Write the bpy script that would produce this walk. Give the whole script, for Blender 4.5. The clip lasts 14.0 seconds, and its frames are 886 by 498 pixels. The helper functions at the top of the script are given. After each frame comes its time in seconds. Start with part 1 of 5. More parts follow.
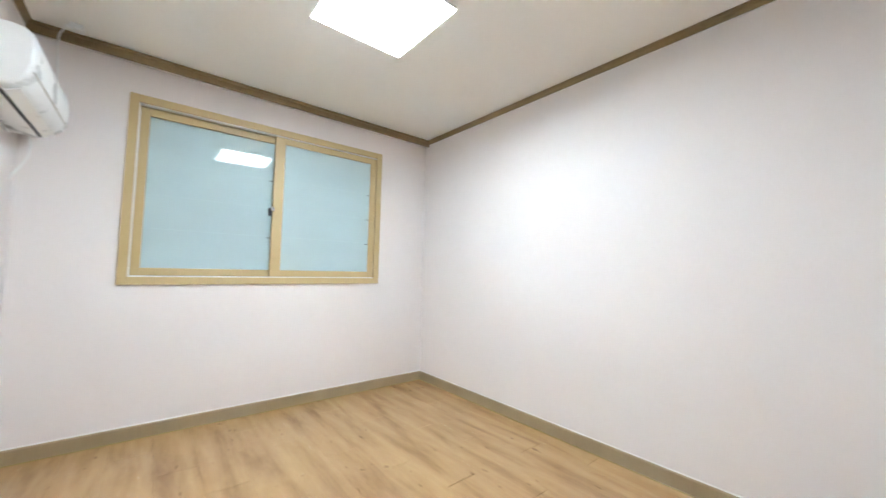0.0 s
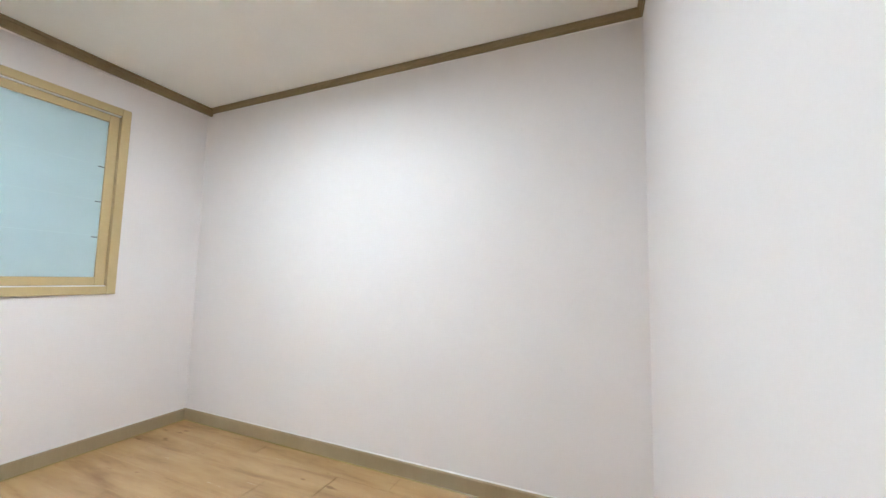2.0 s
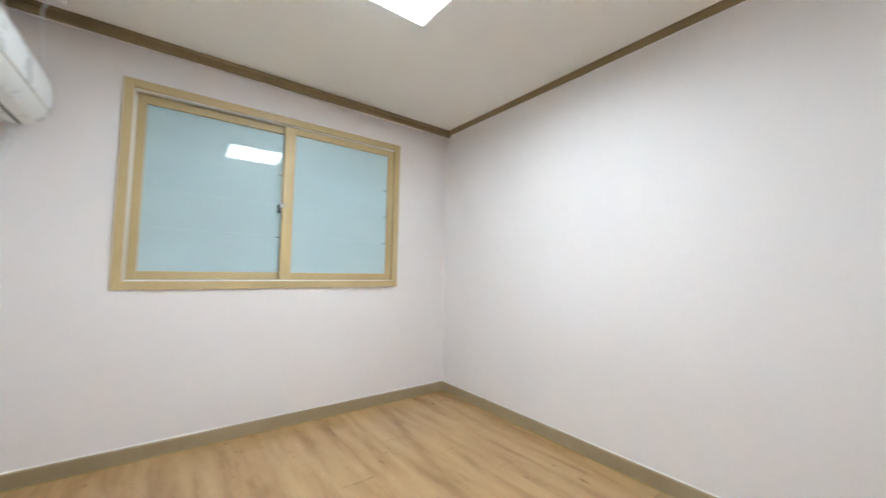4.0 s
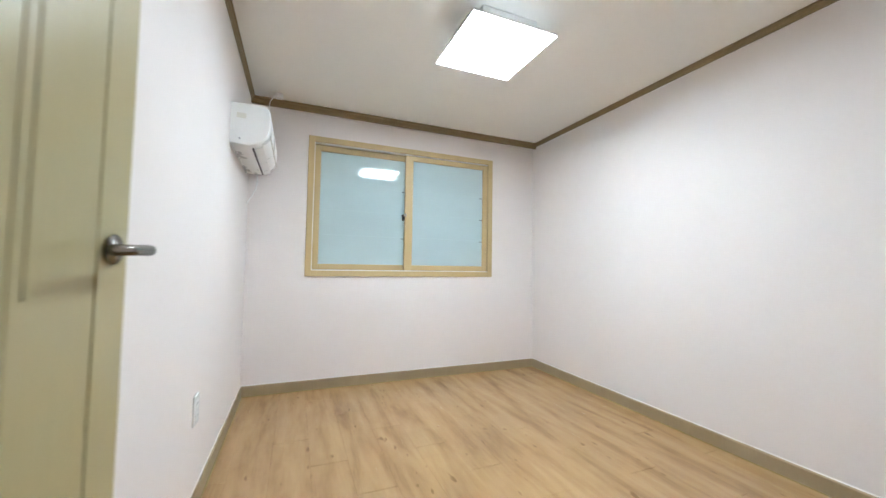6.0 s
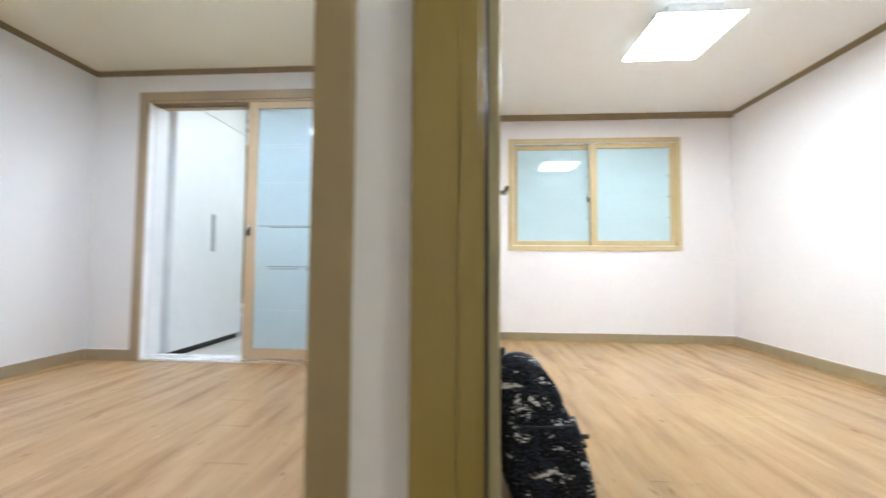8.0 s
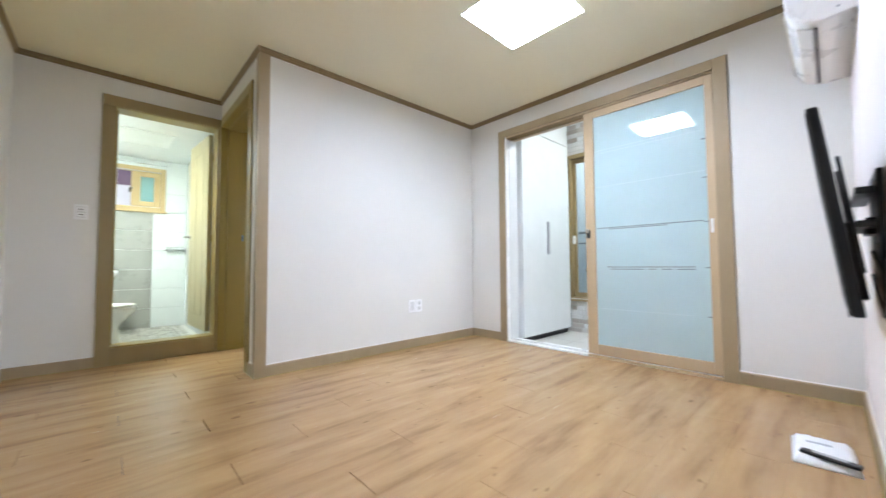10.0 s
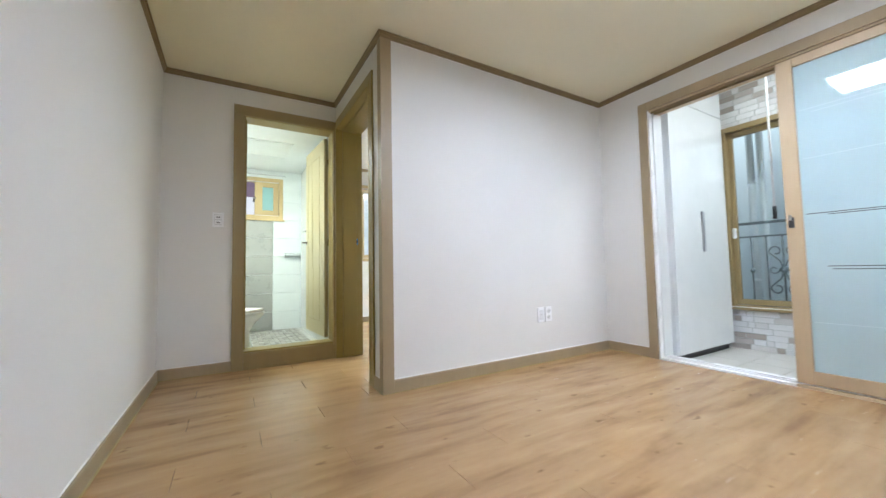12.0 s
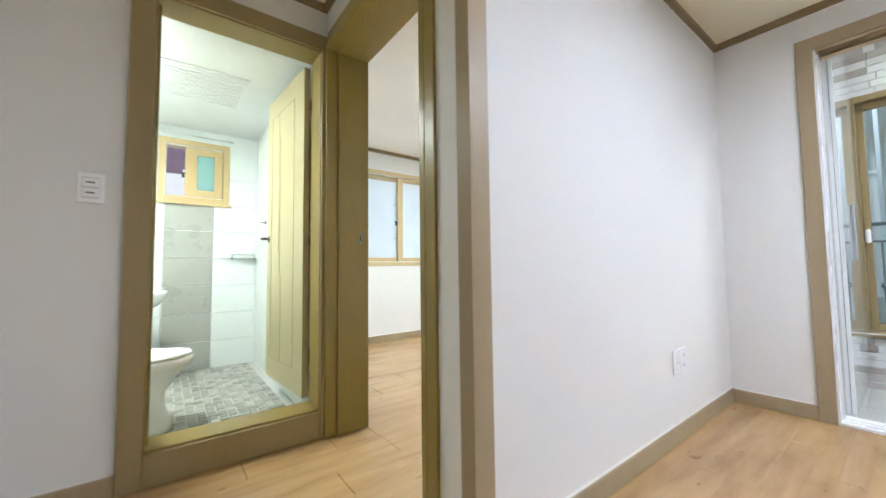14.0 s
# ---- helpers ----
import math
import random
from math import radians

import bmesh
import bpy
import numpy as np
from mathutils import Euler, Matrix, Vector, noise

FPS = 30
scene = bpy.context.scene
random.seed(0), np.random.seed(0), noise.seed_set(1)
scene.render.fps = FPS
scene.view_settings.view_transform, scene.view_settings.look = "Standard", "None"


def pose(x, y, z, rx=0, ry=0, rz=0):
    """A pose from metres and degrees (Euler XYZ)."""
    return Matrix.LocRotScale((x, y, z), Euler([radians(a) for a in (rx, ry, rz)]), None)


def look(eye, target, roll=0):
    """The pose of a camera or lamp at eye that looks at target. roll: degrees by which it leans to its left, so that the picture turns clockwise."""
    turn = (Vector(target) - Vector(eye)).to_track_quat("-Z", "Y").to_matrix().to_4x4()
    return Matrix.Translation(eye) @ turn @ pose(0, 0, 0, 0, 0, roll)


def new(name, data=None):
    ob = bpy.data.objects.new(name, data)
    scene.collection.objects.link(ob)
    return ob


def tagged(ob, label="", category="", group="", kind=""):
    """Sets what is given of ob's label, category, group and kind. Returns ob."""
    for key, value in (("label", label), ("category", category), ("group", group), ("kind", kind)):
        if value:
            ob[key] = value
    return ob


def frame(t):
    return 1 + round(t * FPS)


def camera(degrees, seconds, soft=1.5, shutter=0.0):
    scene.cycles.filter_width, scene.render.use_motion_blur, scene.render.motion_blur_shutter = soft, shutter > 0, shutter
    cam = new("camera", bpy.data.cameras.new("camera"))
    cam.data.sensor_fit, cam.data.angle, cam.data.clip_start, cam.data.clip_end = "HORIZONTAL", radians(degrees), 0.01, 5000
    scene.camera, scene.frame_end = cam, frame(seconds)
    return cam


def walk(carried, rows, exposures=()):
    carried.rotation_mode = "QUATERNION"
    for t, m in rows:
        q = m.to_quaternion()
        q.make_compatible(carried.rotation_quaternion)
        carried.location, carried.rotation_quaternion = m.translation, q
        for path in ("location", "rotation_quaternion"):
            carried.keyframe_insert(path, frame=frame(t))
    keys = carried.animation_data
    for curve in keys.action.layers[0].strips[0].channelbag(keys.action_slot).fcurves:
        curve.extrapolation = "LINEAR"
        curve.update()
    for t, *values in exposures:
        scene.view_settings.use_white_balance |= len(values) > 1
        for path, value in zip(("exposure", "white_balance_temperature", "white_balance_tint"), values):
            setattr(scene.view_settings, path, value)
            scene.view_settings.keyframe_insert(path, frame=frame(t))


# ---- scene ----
cam = camera(101.6, 14.0, shutter=0.5)
EXPOSURES = ((0, 0.23), (1, 0.06), (2.5, 0.05), (4, 0.0), (6.5, 0.12), (7, 0.32), (7.5, 0.46), (8.0, 0.60), (8.5, 0.78), (9.0, 0.77), (11.5, 0.62), (12.5, 0.58), (13.2, 0.58), (14, 0.72))
PATH = [
    (0, (0.093, -0.042, 1.105), (1.354, 1.506, 1.221), 1.4),
    (0.5, (0.21, 0.067, 1.074), (1.637, 1.461, 1.216), 1.1),
    (1, (0.348, 0.119, 1.099), (1.982, 1.263, 1.243), 1.5),
    (1.5, (0.382, 0.096, 1.111), (2.163, 0.993, 1.262), 1.3),
    (2, (0.402, 0.08, 1.117), (2.241, 0.851, 1.276), 1.3),
    (2.5, (0.397, 0.102, 1.113), (2.227, 0.894, 1.268), 1.4),
    (3, (0.33, 0.177, 1.112), (2.054, 1.18, 1.262), 1.2),
    (3.5, (0.303, 0.216, 1.124), (1.8, 1.536, 1.254), 1.3),
    (4, (0.203, 0.248, 1.112), (1.408, 1.84, 1.228), 1.1),
    (6.5, (-0.224, -0.602, 1.037), (0.496, 1.262, 1.124), 1.0),
    (7, (-0.345, -0.831, 0.986), (0.278, 1.068, 1.059), 0.9),
    (7.5, (-0.439, -0.904, 0.915), (-0.12, 1.069, 0.983), 0.2),
    (8, (-0.52, -0.995, 0.803), (-0.644, 0.999, 0.89), 0.4),
    (8.5, (-0.645, -1.062, 0.803), (-1.218, 0.852, 0.886), -0.2),
    (9, (-0.738, -1.119, 0.803), (-1.694, 0.637, 0.883), -0.3),
    (11.5, (-1.187, -1.358, 0.803), (-2.903, -0.337, 0.914), -0.9),
    (12, (-1.429, -1.316, 0.803), (-3.15, -0.303, 0.915), -1.1),
    (12.5, (-1.75, -1.271, 0.821), (-3.519, -0.346, 0.94), -0.9),
    (13, (-2.139, -1.24, 0.834), (-3.873, -0.252, 0.957), -0.9),
    (13.5, (-2.52, -1.188, 0.849), (-4.203, -0.113, 0.967), -0.9),
    (14, (-2.898, -1.159, 0.9), (-4.483, 0.056, 1.011), -0.7),
]
walk(cam, [(t, look(eye, aim, roll)) for t, eye, aim, roll in PATH], EXPOSURES)

# ---- world and large lights ----
world = bpy.data.worlds.new("sky")
scene.world = world
world.use_nodes = True
wn = world.node_tree
sky = wn.nodes.new("ShaderNodeTexSky")
sky.sky_type = 'NISHITA'
sky.sun_disc = False
sky.sun_elevation = radians(64)
sky.sun_rotation = radians(160)
wn.links.new(sky.outputs[0], wn.nodes["Background"].inputs[0])
wn.nodes["Background"].inputs[1].default_value = 0.15
sun = new("sun", bpy.data.lights.new("sun", 'SUN'))
sun.data.energy, sun.data.angle, sun.data.color = 5.0, radians(10), (1.0, 0.96, 0.9)
sun.matrix_world = look((0, 0, 20), (-1.5, 4.1, 11.0))

LED_BEDROOM, LED_LIVING, LED_BATH, LED_KITCHEN, LED_ROOM, ENTRY_FILL = 62.0, 47.0, 114.0, 84.0, 60.0, 54.0
LED_WHITE = (0.795, 0.95, 1.07)
LED_COOL = (0.785, 0.91, 1.165)


# ---- materials ----
def material(name):
    m = bpy.data.materials.new(name)
    m.use_nodes = True
    return m, m.node_tree.nodes, m.node_tree.links, m.node_tree.nodes["Principled BSDF"]


def node(nodes, kind, **values):
    n = nodes.new("ShaderNode" + kind)
    for key, value in values.items():
        n.inputs[key.replace("_", " ")].default_value = value
    return n


def stretched(nodes, links, scale, object_space=False):
    c = nodes.new("ShaderNodeTexCoord")
    mp = nodes.new("ShaderNodeMapping")
    mp.inputs["Scale"].default_value = scale
    if object_space:
        links.new(c.outputs["Object"], mp.inputs[0])
    else:
        g = nodes.new("ShaderNodeNewGeometry")
        links.new(g.outputs["Position"], mp.inputs[0])
    return mp


def ramp(nodes, stops):
    r = nodes.new("ShaderNodeValToRGB")
    e = r.color_ramp.elements
    while len(e) < len(stops):
        e.new(0.5)
    for k, (p, c) in zip(e, stops):
        k.position, k.color = p, (*c, 1)
    return r


def surface(name, dark, light, rough=0.6, scale=(6, 6, 6), fine=(60, 60, 60), bump=0.1, metal=0.0, spread=0.15, coat=0.0, spec=0.5, depth=0.002, local=False):
    """Paint, plastic, stone or metal: broad stains and a fine grain between two near colours, with relief."""
    m, n, l, b = material(name)
    a = node(n, "TexNoise", Scale=1.0, Detail=4.0, Roughness=0.6)
    f = node(n, "TexNoise", Scale=1.0, Detail=3.0, Roughness=0.6)
    l.new(stretched(n, l, scale, local).outputs[0], a.inputs["Vector"])
    l.new(stretched(n, l, fine, local).outputs[0], f.inputs["Vector"])
    mix = n.new("ShaderNodeMath")
    mix.operation = 'MULTIPLY_ADD'
    l.new(f.outputs[0], mix.inputs[0])
    mix.inputs[1].default_value = 0.45
    l.new(a.outputs[0], mix.inputs[2])
    r = ramp(n, ((0.45, dark), (0.95, light)))
    l.new(mix.outputs[0], r.inputs[0])
    l.new(r.outputs[0], b.inputs["Base Color"])
    rr = n.new("ShaderNodeMapRange")
    rr.inputs["To Min"].default_value, rr.inputs["To Max"].default_value = max(0.02, rough - spread), min(1.0, rough + spread)
    l.new(a.outputs[0], rr.inputs["Value"])
    l.new(rr.outputs[0], b.inputs["Roughness"])
    b.inputs["Metallic"].default_value = metal
    b.inputs["Coat Weight"].default_value = coat
    b.inputs["Specular IOR Level"].default_value = spec
    if bump:
        bp = node(n, "Bump", Strength=bump, Distance=depth)
        l.new(f.outputs[0], bp.inputs["Height"])
        l.new(bp.outputs[0], b.inputs["Normal"])
    return m


def emitter(name, colour, strength):
    m, n, l, b = material(name)
    b.inputs["Base Color"].default_value = (0.9, 0.9, 0.9, 1)
    b.inputs["Emission Color"].default_value = (*colour, 1)
    b.inputs["Emission Strength"].default_value = strength
    b.inputs["Roughness"].default_value = 0.4
    return m


def wood_floor(name, colours):
    """Laminate planks: long soft streaks, fine grain and small knots, each plank with its own cut."""
    m, n, l, b = material(name)
    g = n.new("ShaderNodeNewGeometry")
    oi = n.new("ShaderNodeObjectInfo")
    off = n.new("ShaderNodeCombineXYZ")
    k = n.new("ShaderNodeMath")
    k.operation = 'MULTIPLY'
    k.inputs[1].default_value = 1.7
    l.new(oi.outputs["Random"], k.inputs[0])
    l.new(k.outputs[0], off.inputs[1])
    l.new(k.outputs[0], off.inputs[2])
    add = n.new("ShaderNodeVectorMath")
    l.new(g.outputs["Position"], add.inputs[0])
    l.new(off.outputs[0], add.inputs[1])

    def layer(scale, detail, rough, dist=0.0, own=True):
        mp = n.new("ShaderNodeMapping")
        mp.inputs["Scale"].default_value = scale
        l.new(add.outputs[0] if own else g.outputs["Position"], mp.inputs[0])
        t = node(n, "TexNoise", Scale=1.0, Detail=detail, Roughness=rough, Distortion=dist)
        l.new(mp.outputs[0], t.inputs["Vector"])
        return t
    broad, grain, knots = layer((11.0, 1.5, 1), 3.0, 0.5, 0.35, False), layer((130, 5.0, 1), 3.0, 0.6, 0.2), layer((24, 10.0, 1), 1.0, 0.4)
    figure = layer((17, 5.5, 1), 3.0, 0.6, 0.3)
    s0 = n.new("ShaderNodeMath")
    s0.operation = 'MULTIPLY_ADD'
    s0.inputs[1].default_value = 0.30
    l.new(figure.outputs[0], s0.inputs[0])
    l.new(broad.outputs[0], s0.inputs[2])
    s1 = n.new("ShaderNodeMath")
    s1.operation = 'MULTIPLY_ADD'
    s1.inputs[1].default_value = 0.12
    l.new(grain.outputs[0], s1.inputs[0])
    l.new(s0.outputs[0], s1.inputs[2])
    s2 = n.new("ShaderNodeMath")
    s2.operation = 'MULTIPLY_ADD'
    s2.inputs[1].default_value = 0.03
    l.new(oi.outputs["Random"], s2.inputs[0])
    l.new(s1.outputs[0], s2.inputs[2])
    r = ramp(n, ((0.46, colours[0]), (0.69, colours[1]), (0.94, colours[2])))
    l.new(s2.outputs[0], r.inputs[0])
    kr = ramp(n, ((0.20, (0.60, 0.60, 0.60)), (0.275, (0, 0, 0))))
    l.new(knots.outputs[0], kr.inputs[0])
    mix = n.new("ShaderNodeMix")
    mix.data_type = 'RGBA'
    l.new(kr.outputs[0], mix.inputs["Factor"])
    l.new(r.outputs[0], mix.inputs["A"])
    mix.inputs["B"].default_value = (colours[0][0] * 0.55, colours[0][1] * 0.5, colours[0][2] * 0.45, 1)
    l.new(mix.outputs["Result"], b.inputs["Base Color"])
    rr = n.new("ShaderNodeMapRange")
    rr.inputs["To Min"].default_value, rr.inputs["To Max"].default_value = 0.20, 0.30
    l.new(grain.outputs[0], rr.inputs["Value"])
    l.new(rr.outputs[0], b.inputs["Roughness"])
    bp = node(n, "Bump", Strength=0.05, Distance=0.0006)
    l.new(grain.outputs[0], bp.inputs["Height"])
    l.new(bp.outputs[0], b.inputs["Normal"])
    b.inputs["Specular IOR Level"].default_value = 0.4
    return m


def wallpaper(name, colour, bump=0.12):
    """Embossed vinyl wallpaper with a fine woven relief and faint unevenness."""
    m, n, l, b = material(name)
    v = node(n, "TexNoise", Scale=1.0, Detail=3.0, Roughness=0.7)
    l.new(stretched(n, l, (260, 260, 40)).outputs[0], v.inputs["Vector"])
    h = node(n, "TexNoise", Scale=1.0, Detail=3.0, Roughness=0.7)
    l.new(stretched(n, l, (60, 60, 420)).outputs[0], h.inputs["Vector"])
    w = node(n, "TexNoise", Scale=1.3, Detail=4.0)
    l.new(stretched(n, l, (1, 1, 1)).outputs[0], w.inputs["Vector"])
    s = n.new("ShaderNodeMath")
    l.new(v.outputs[0], s.inputs[0])
    l.new(h.outputs[0], s.inputs[1])
    s2 = n.new("ShaderNodeMath")
    s2.operation = 'MULTIPLY_ADD'
    s2.inputs[1].default_value = 0.35
    l.new(s.outputs[0], s2.inputs[0])
    l.new(w.outputs[0], s2.inputs[2])
    d = tuple(c * 0.955 for c in colour)
    r = ramp(n, ((0.55, d), (1.0, colour)))
    l.new(s2.outputs[0], r.inputs[0])
    l.new(r.outputs[0], b.inputs["Base Color"])
    b.inputs["Roughness"].default_value = 0.62
    b.inputs["Specular IOR Level"].default_value = 0.35
    bp = node(n, "Bump", Strength=bump, Distance=0.0006)
    l.new(s.outputs[0], bp.inputs["Height"])
    l.new(bp.outputs[0], b.inputs["Normal"])
    return m


def frosted(name, colour, through_light):
    """Milky safety glass: a diffuse, light-passing body under a clear glossy face."""
    m, n, l, b = material(name)
    w = node(n, "TexNoise", Scale=1.0, Detail=2.0)
    l.new(stretched(n, l, (1.2, 1.2, 2.5)).outputs[0], w.inputs["Vector"])
    r = ramp(n, ((0.35, tuple(c * 0.93 for c in colour)), (0.65, colour)))
    l.new(w.outputs[0], r.inputs[0])
    l.new(r.outputs[0], b.inputs["Base Color"])
    b.inputs["Roughness"].default_value = 0.02
    b.inputs["Specular IOR Level"].default_value = 0.75
    t = n.new("ShaderNodeBsdfTranslucent")
    l.new(r.outputs[0], t.inputs[0])
    mix = n.new("ShaderNodeMixShader")
    mix.inputs[0].default_value = through_light
    l.new(b.outputs[0], mix.inputs[1])
    l.new(t.outputs[0], mix.inputs[2])
    l.new(mix.outputs[0], n["Material Output"].inputs[0])
    return m


def clear_glass(name, tint=(0.92, 0.97, 0.97)):
    m, n, l, b = material(name)
    t = n.new("ShaderNodeBsdfTransparent")
    t.inputs[0].default_value = (*tint, 1)
    g = n.new("ShaderNodeBsdfGlossy")
    g.inputs["Roughness"].default_value = 0.02
    fr = node(n, "Fresnel", IOR=1.45)
    mix = n.new("ShaderNodeMixShader")
    l.new(fr.outputs[0], mix.inputs[0])
    l.new(t.outputs[0], mix.inputs[1])
    l.new(g.outputs[0], mix.inputs[2])
    l.new(mix.outputs[0], n["Material Output"].inputs[0])
    return m


def camouflage(name):
    """Pixel camouflage cloth: stepped blotches in black, slate and pale grey."""
    m, n, l, b = material(name)
    c = n.new("ShaderNodeTexCoord")
    sn = n.new("ShaderNodeVectorMath")
    sn.operation = 'SNAP'
    sn.inputs[1].default_value = (0.0045, 0.0045, 0.0045)
    l.new(c.outputs["Object"], sn.inputs[0])
    wide = n.new("ShaderNodeMapping")
    wide.inputs["Scale"].default_value = (0.62, 0.62, 1.25)
    l.new(sn.outputs[0], wide.inputs[0])
    a = node(n, "TexNoise", Scale=25.0, Detail=3.5, Roughness=0.78)
    l.new(wide.outputs[0], a.inputs["Vector"])
    r = ramp(n, ((0.0, (0.006, 0.006, 0.008)), (0.42, (0.020, 0.023, 0.034)), (0.47, (0.004, 0.004, 0.006)), (0.565, (0.09, 0.09, 0.09)), (0.605, (0.50, 0.49, 0.48))))
    r.color_ramp.interpolation = 'CONSTANT'
    l.new(a.outputs[0], r.inputs[0])
    l.new(r.outputs[0], b.inputs["Base Color"])
    b.inputs["Roughness"].default_value = 0.8
    b.inputs["Specular IOR Level"].default_value = 0.2
    f = node(n, "TexNoise", Scale=700.0, Detail=1.0)
    l.new(c.outputs["Object"], f.inputs["Vector"])
    bp = node(n, "Bump", Strength=0.3, Distance=0.001)
    l.new(f.outputs[0], bp.inputs["Height"])
    l.new(bp.outputs[0], b.inputs["Normal"])
    return m


M_WALL_BED = wallpaper("wallpaper_bedroom", (0.82, 0.764, 0.745))
M_WALL = wallpaper("wallpaper_living", (0.752, 0.738, 0.70))
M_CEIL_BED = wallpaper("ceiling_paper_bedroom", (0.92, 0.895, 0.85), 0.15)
# yellowed base colour: includes the warm light bounced up from the wood floor
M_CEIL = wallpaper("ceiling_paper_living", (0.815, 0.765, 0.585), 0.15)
M_TRIM = surface("taupe_trim_film", (0.31, 0.232, 0.13), (0.385, 0.295, 0.178), 0.42, (3, 3, 1), (300, 300, 12), 0.08, spread=0.03)
M_MOULD = surface("brown_moulding_film", (0.205, 0.142, 0.066), (0.27, 0.19, 0.092), 0.5, (3, 3, 3), (60, 60, 60), 0.05)
M_FRAME = surface("ochre_door_frame_film", (0.241, 0.170, 0.039), (0.301, 0.216, 0.057), 0.34, (2, 2, 0.6), (260, 260, 6), 0.1, spread=0.03)
M_LEAF = surface("cream_door_film", (0.40, 0.345, 0.185), (0.46, 0.40, 0.225), 0.30, (2, 2, 0.6), (220, 220, 5), 0.1, spread=0.025)
M_SASH = surface("beige_window_frame", (0.50, 0.37, 0.18), (0.56, 0.42, 0.215), 0.42, (3, 3, 3), (90, 90, 90), 0.04)
M_SASH_L = surface("beige_sliding_frame", (0.49, 0.365, 0.22), (0.55, 0.415, 0.255), 0.42, (3, 3, 3), (120, 120, 8), 0.05)
M_CASING = surface("ochre_taupe_casing_film", (0.275, 0.20, 0.088), (0.34, 0.255, 0.12), 0.42, (3, 3, 1), (300, 300, 12), 0.08, spread=0.03)
M_FLOOR = wood_floor("oak_laminate", ((0.280, 0.160, 0.074), (0.400, 0.242, 0.110), (0.470, 0.300, 0.142)))
M_JOINT = surface("dark_joint", (0.10, 0.06, 0.03), (0.14, 0.09, 0.05), 0.8)
M_WHITE = surface("white_plastic", (0.83, 0.83, 0.82), (0.88, 0.88, 0.87), 0.28, bump=0.02, spread=0.04)
M_SWITCH = surface("bright_white_plastic", (0.90, 0.90, 0.90), (0.93, 0.93, 0.93), 0.25, bump=0.0, spread=0.03)
M_IVORY = surface("ivory_plastic", (0.72, 0.70, 0.64), (0.78, 0.76, 0.70), 0.35, bump=0.02)
M_CAULK = surface("white_sealant", (0.74, 0.72, 0.68), (0.82, 0.80, 0.76), 0.5)
M_GLOSS = surface("high_gloss_white_panel", (0.80, 0.82, 0.81), (0.84, 0.86, 0.85), 0.05, spread=0.02, bump=0.0, coat=0.6)
M_BLACK = surface("black_plastic", (0.008, 0.008, 0.009), (0.016, 0.016, 0.018), 0.4, bump=0.03)
M_SCREEN = surface("black_screen_back", (0.006, 0.006, 0.007), (0.012, 0.012, 0.013), 0.45, bump=0.05, spec=0.3)
M_STEEL = surface("brushed_steel", (0.42, 0.40, 0.38), (0.56, 0.54, 0.51), 0.28, metal=1.0, bump=0.02)
M_HANDLE = surface("dark_brushed_steel", (0.17, 0.155, 0.14), (0.25, 0.235, 0.21), 0.26, metal=1.0, bump=0.02, spread=0.05)
M_CHROME = surface("chrome", (0.75, 0.75, 0.76), (0.85, 0.85, 0.86), 0.1, metal=1.0, bump=0.0, spread=0.04)
M_GREYMETAL = surface("grey_handle_film", (0.36, 0.37, 0.39), (0.44, 0.45, 0.47), 0.4, metal=0.3)
M_BLUE = surface("blue_protective_film", (0.02, 0.20, 0.52), (0.04, 0.28, 0.62), 0.4)
M_GLASS_W = frosted("frosted_window_glass", (0.66, 0.80, 0.82), 0.35)
M_GLASS_D = frosted("frosted_door_glass", (0.63, 0.79, 0.80), 0.30)
M_GLASS_R = frosted("frosted_room_glass", (0.78, 0.84, 0.88), 0.35)
M_GLASS_S = frosted("frosted_bath_glass", (0.50, 0.78, 0.78), 0.5)
M_ETCH = surface("clear_etched_line", (0.10, 0.12, 0.12), (0.16, 0.18, 0.18), 0.2)
M_ETCH_PALE = surface("pale_etched_line", (0.68, 0.82, 0.83), (0.72, 0.86, 0.87), 0.1)
M_CLEAR = clear_glass("clear_glass")
M_BAG = camouflage("pixel_camouflage_cloth")
M_STRAP = surface("black_webbing", (0.012, 0.012, 0.014), (0.028, 0.028, 0.032), 0.8, fine=(500, 500, 500), bump=0.3)
M_PAPER = surface("white_paper", (0.74, 0.74, 0.74), (0.82, 0.82, 0.82), 0.7)
M_CERAMIC = surface("white_ceramic", (0.80, 0.82, 0.81), (0.85, 0.87, 0.86), 0.08, spread=0.03, bump=0.0, coat=0.4)
M_TILE_W = surface("white_wall_tile", (0.78, 0.82, 0.80), (0.82, 0.86, 0.84), 0.15, spread=0.05, bump=0.02)
M_TILE_G = surface("grey_wall_tile", (0.37, 0.375, 0.34), (0.42, 0.425, 0.39), 0.3, (3, 3, 3), (40, 40, 40), 0.05)
M_GROUT = surface("grout", (0.52, 0.53, 0.50), (0.62, 0.63, 0.60), 0.85)
M_BATH_CEIL = surface("glossy_bath_ceiling", (0.74, 0.76, 0.745), (0.78, 0.80, 0.785), 0.45, spread=0.02, bump=0.0)
M_KTILE = surface("utility_floor_tile", (0.50, 0.48, 0.43), (0.60, 0.58, 0.53), 0.35, (5, 5, 5), (30, 30, 30), 0.05)
M_IRON = surface("grey_wrought_iron", (0.16, 0.19, 0.20), (0.22, 0.25, 0.26), 0.5, metal=0.5)
M_PVC = frosted("pale_corrugated_sheet", (0.80, 0.86, 0.88), 0.45)
M_PIPE = surface("white_pipe", (0.72, 0.74, 0.75), (0.80, 0.82, 0.83), 0.35)
M_PURPLE = surface("dark_neighbour_wall", (0.16, 0.11, 0.15), (0.24, 0.17, 0.22), 0.8)
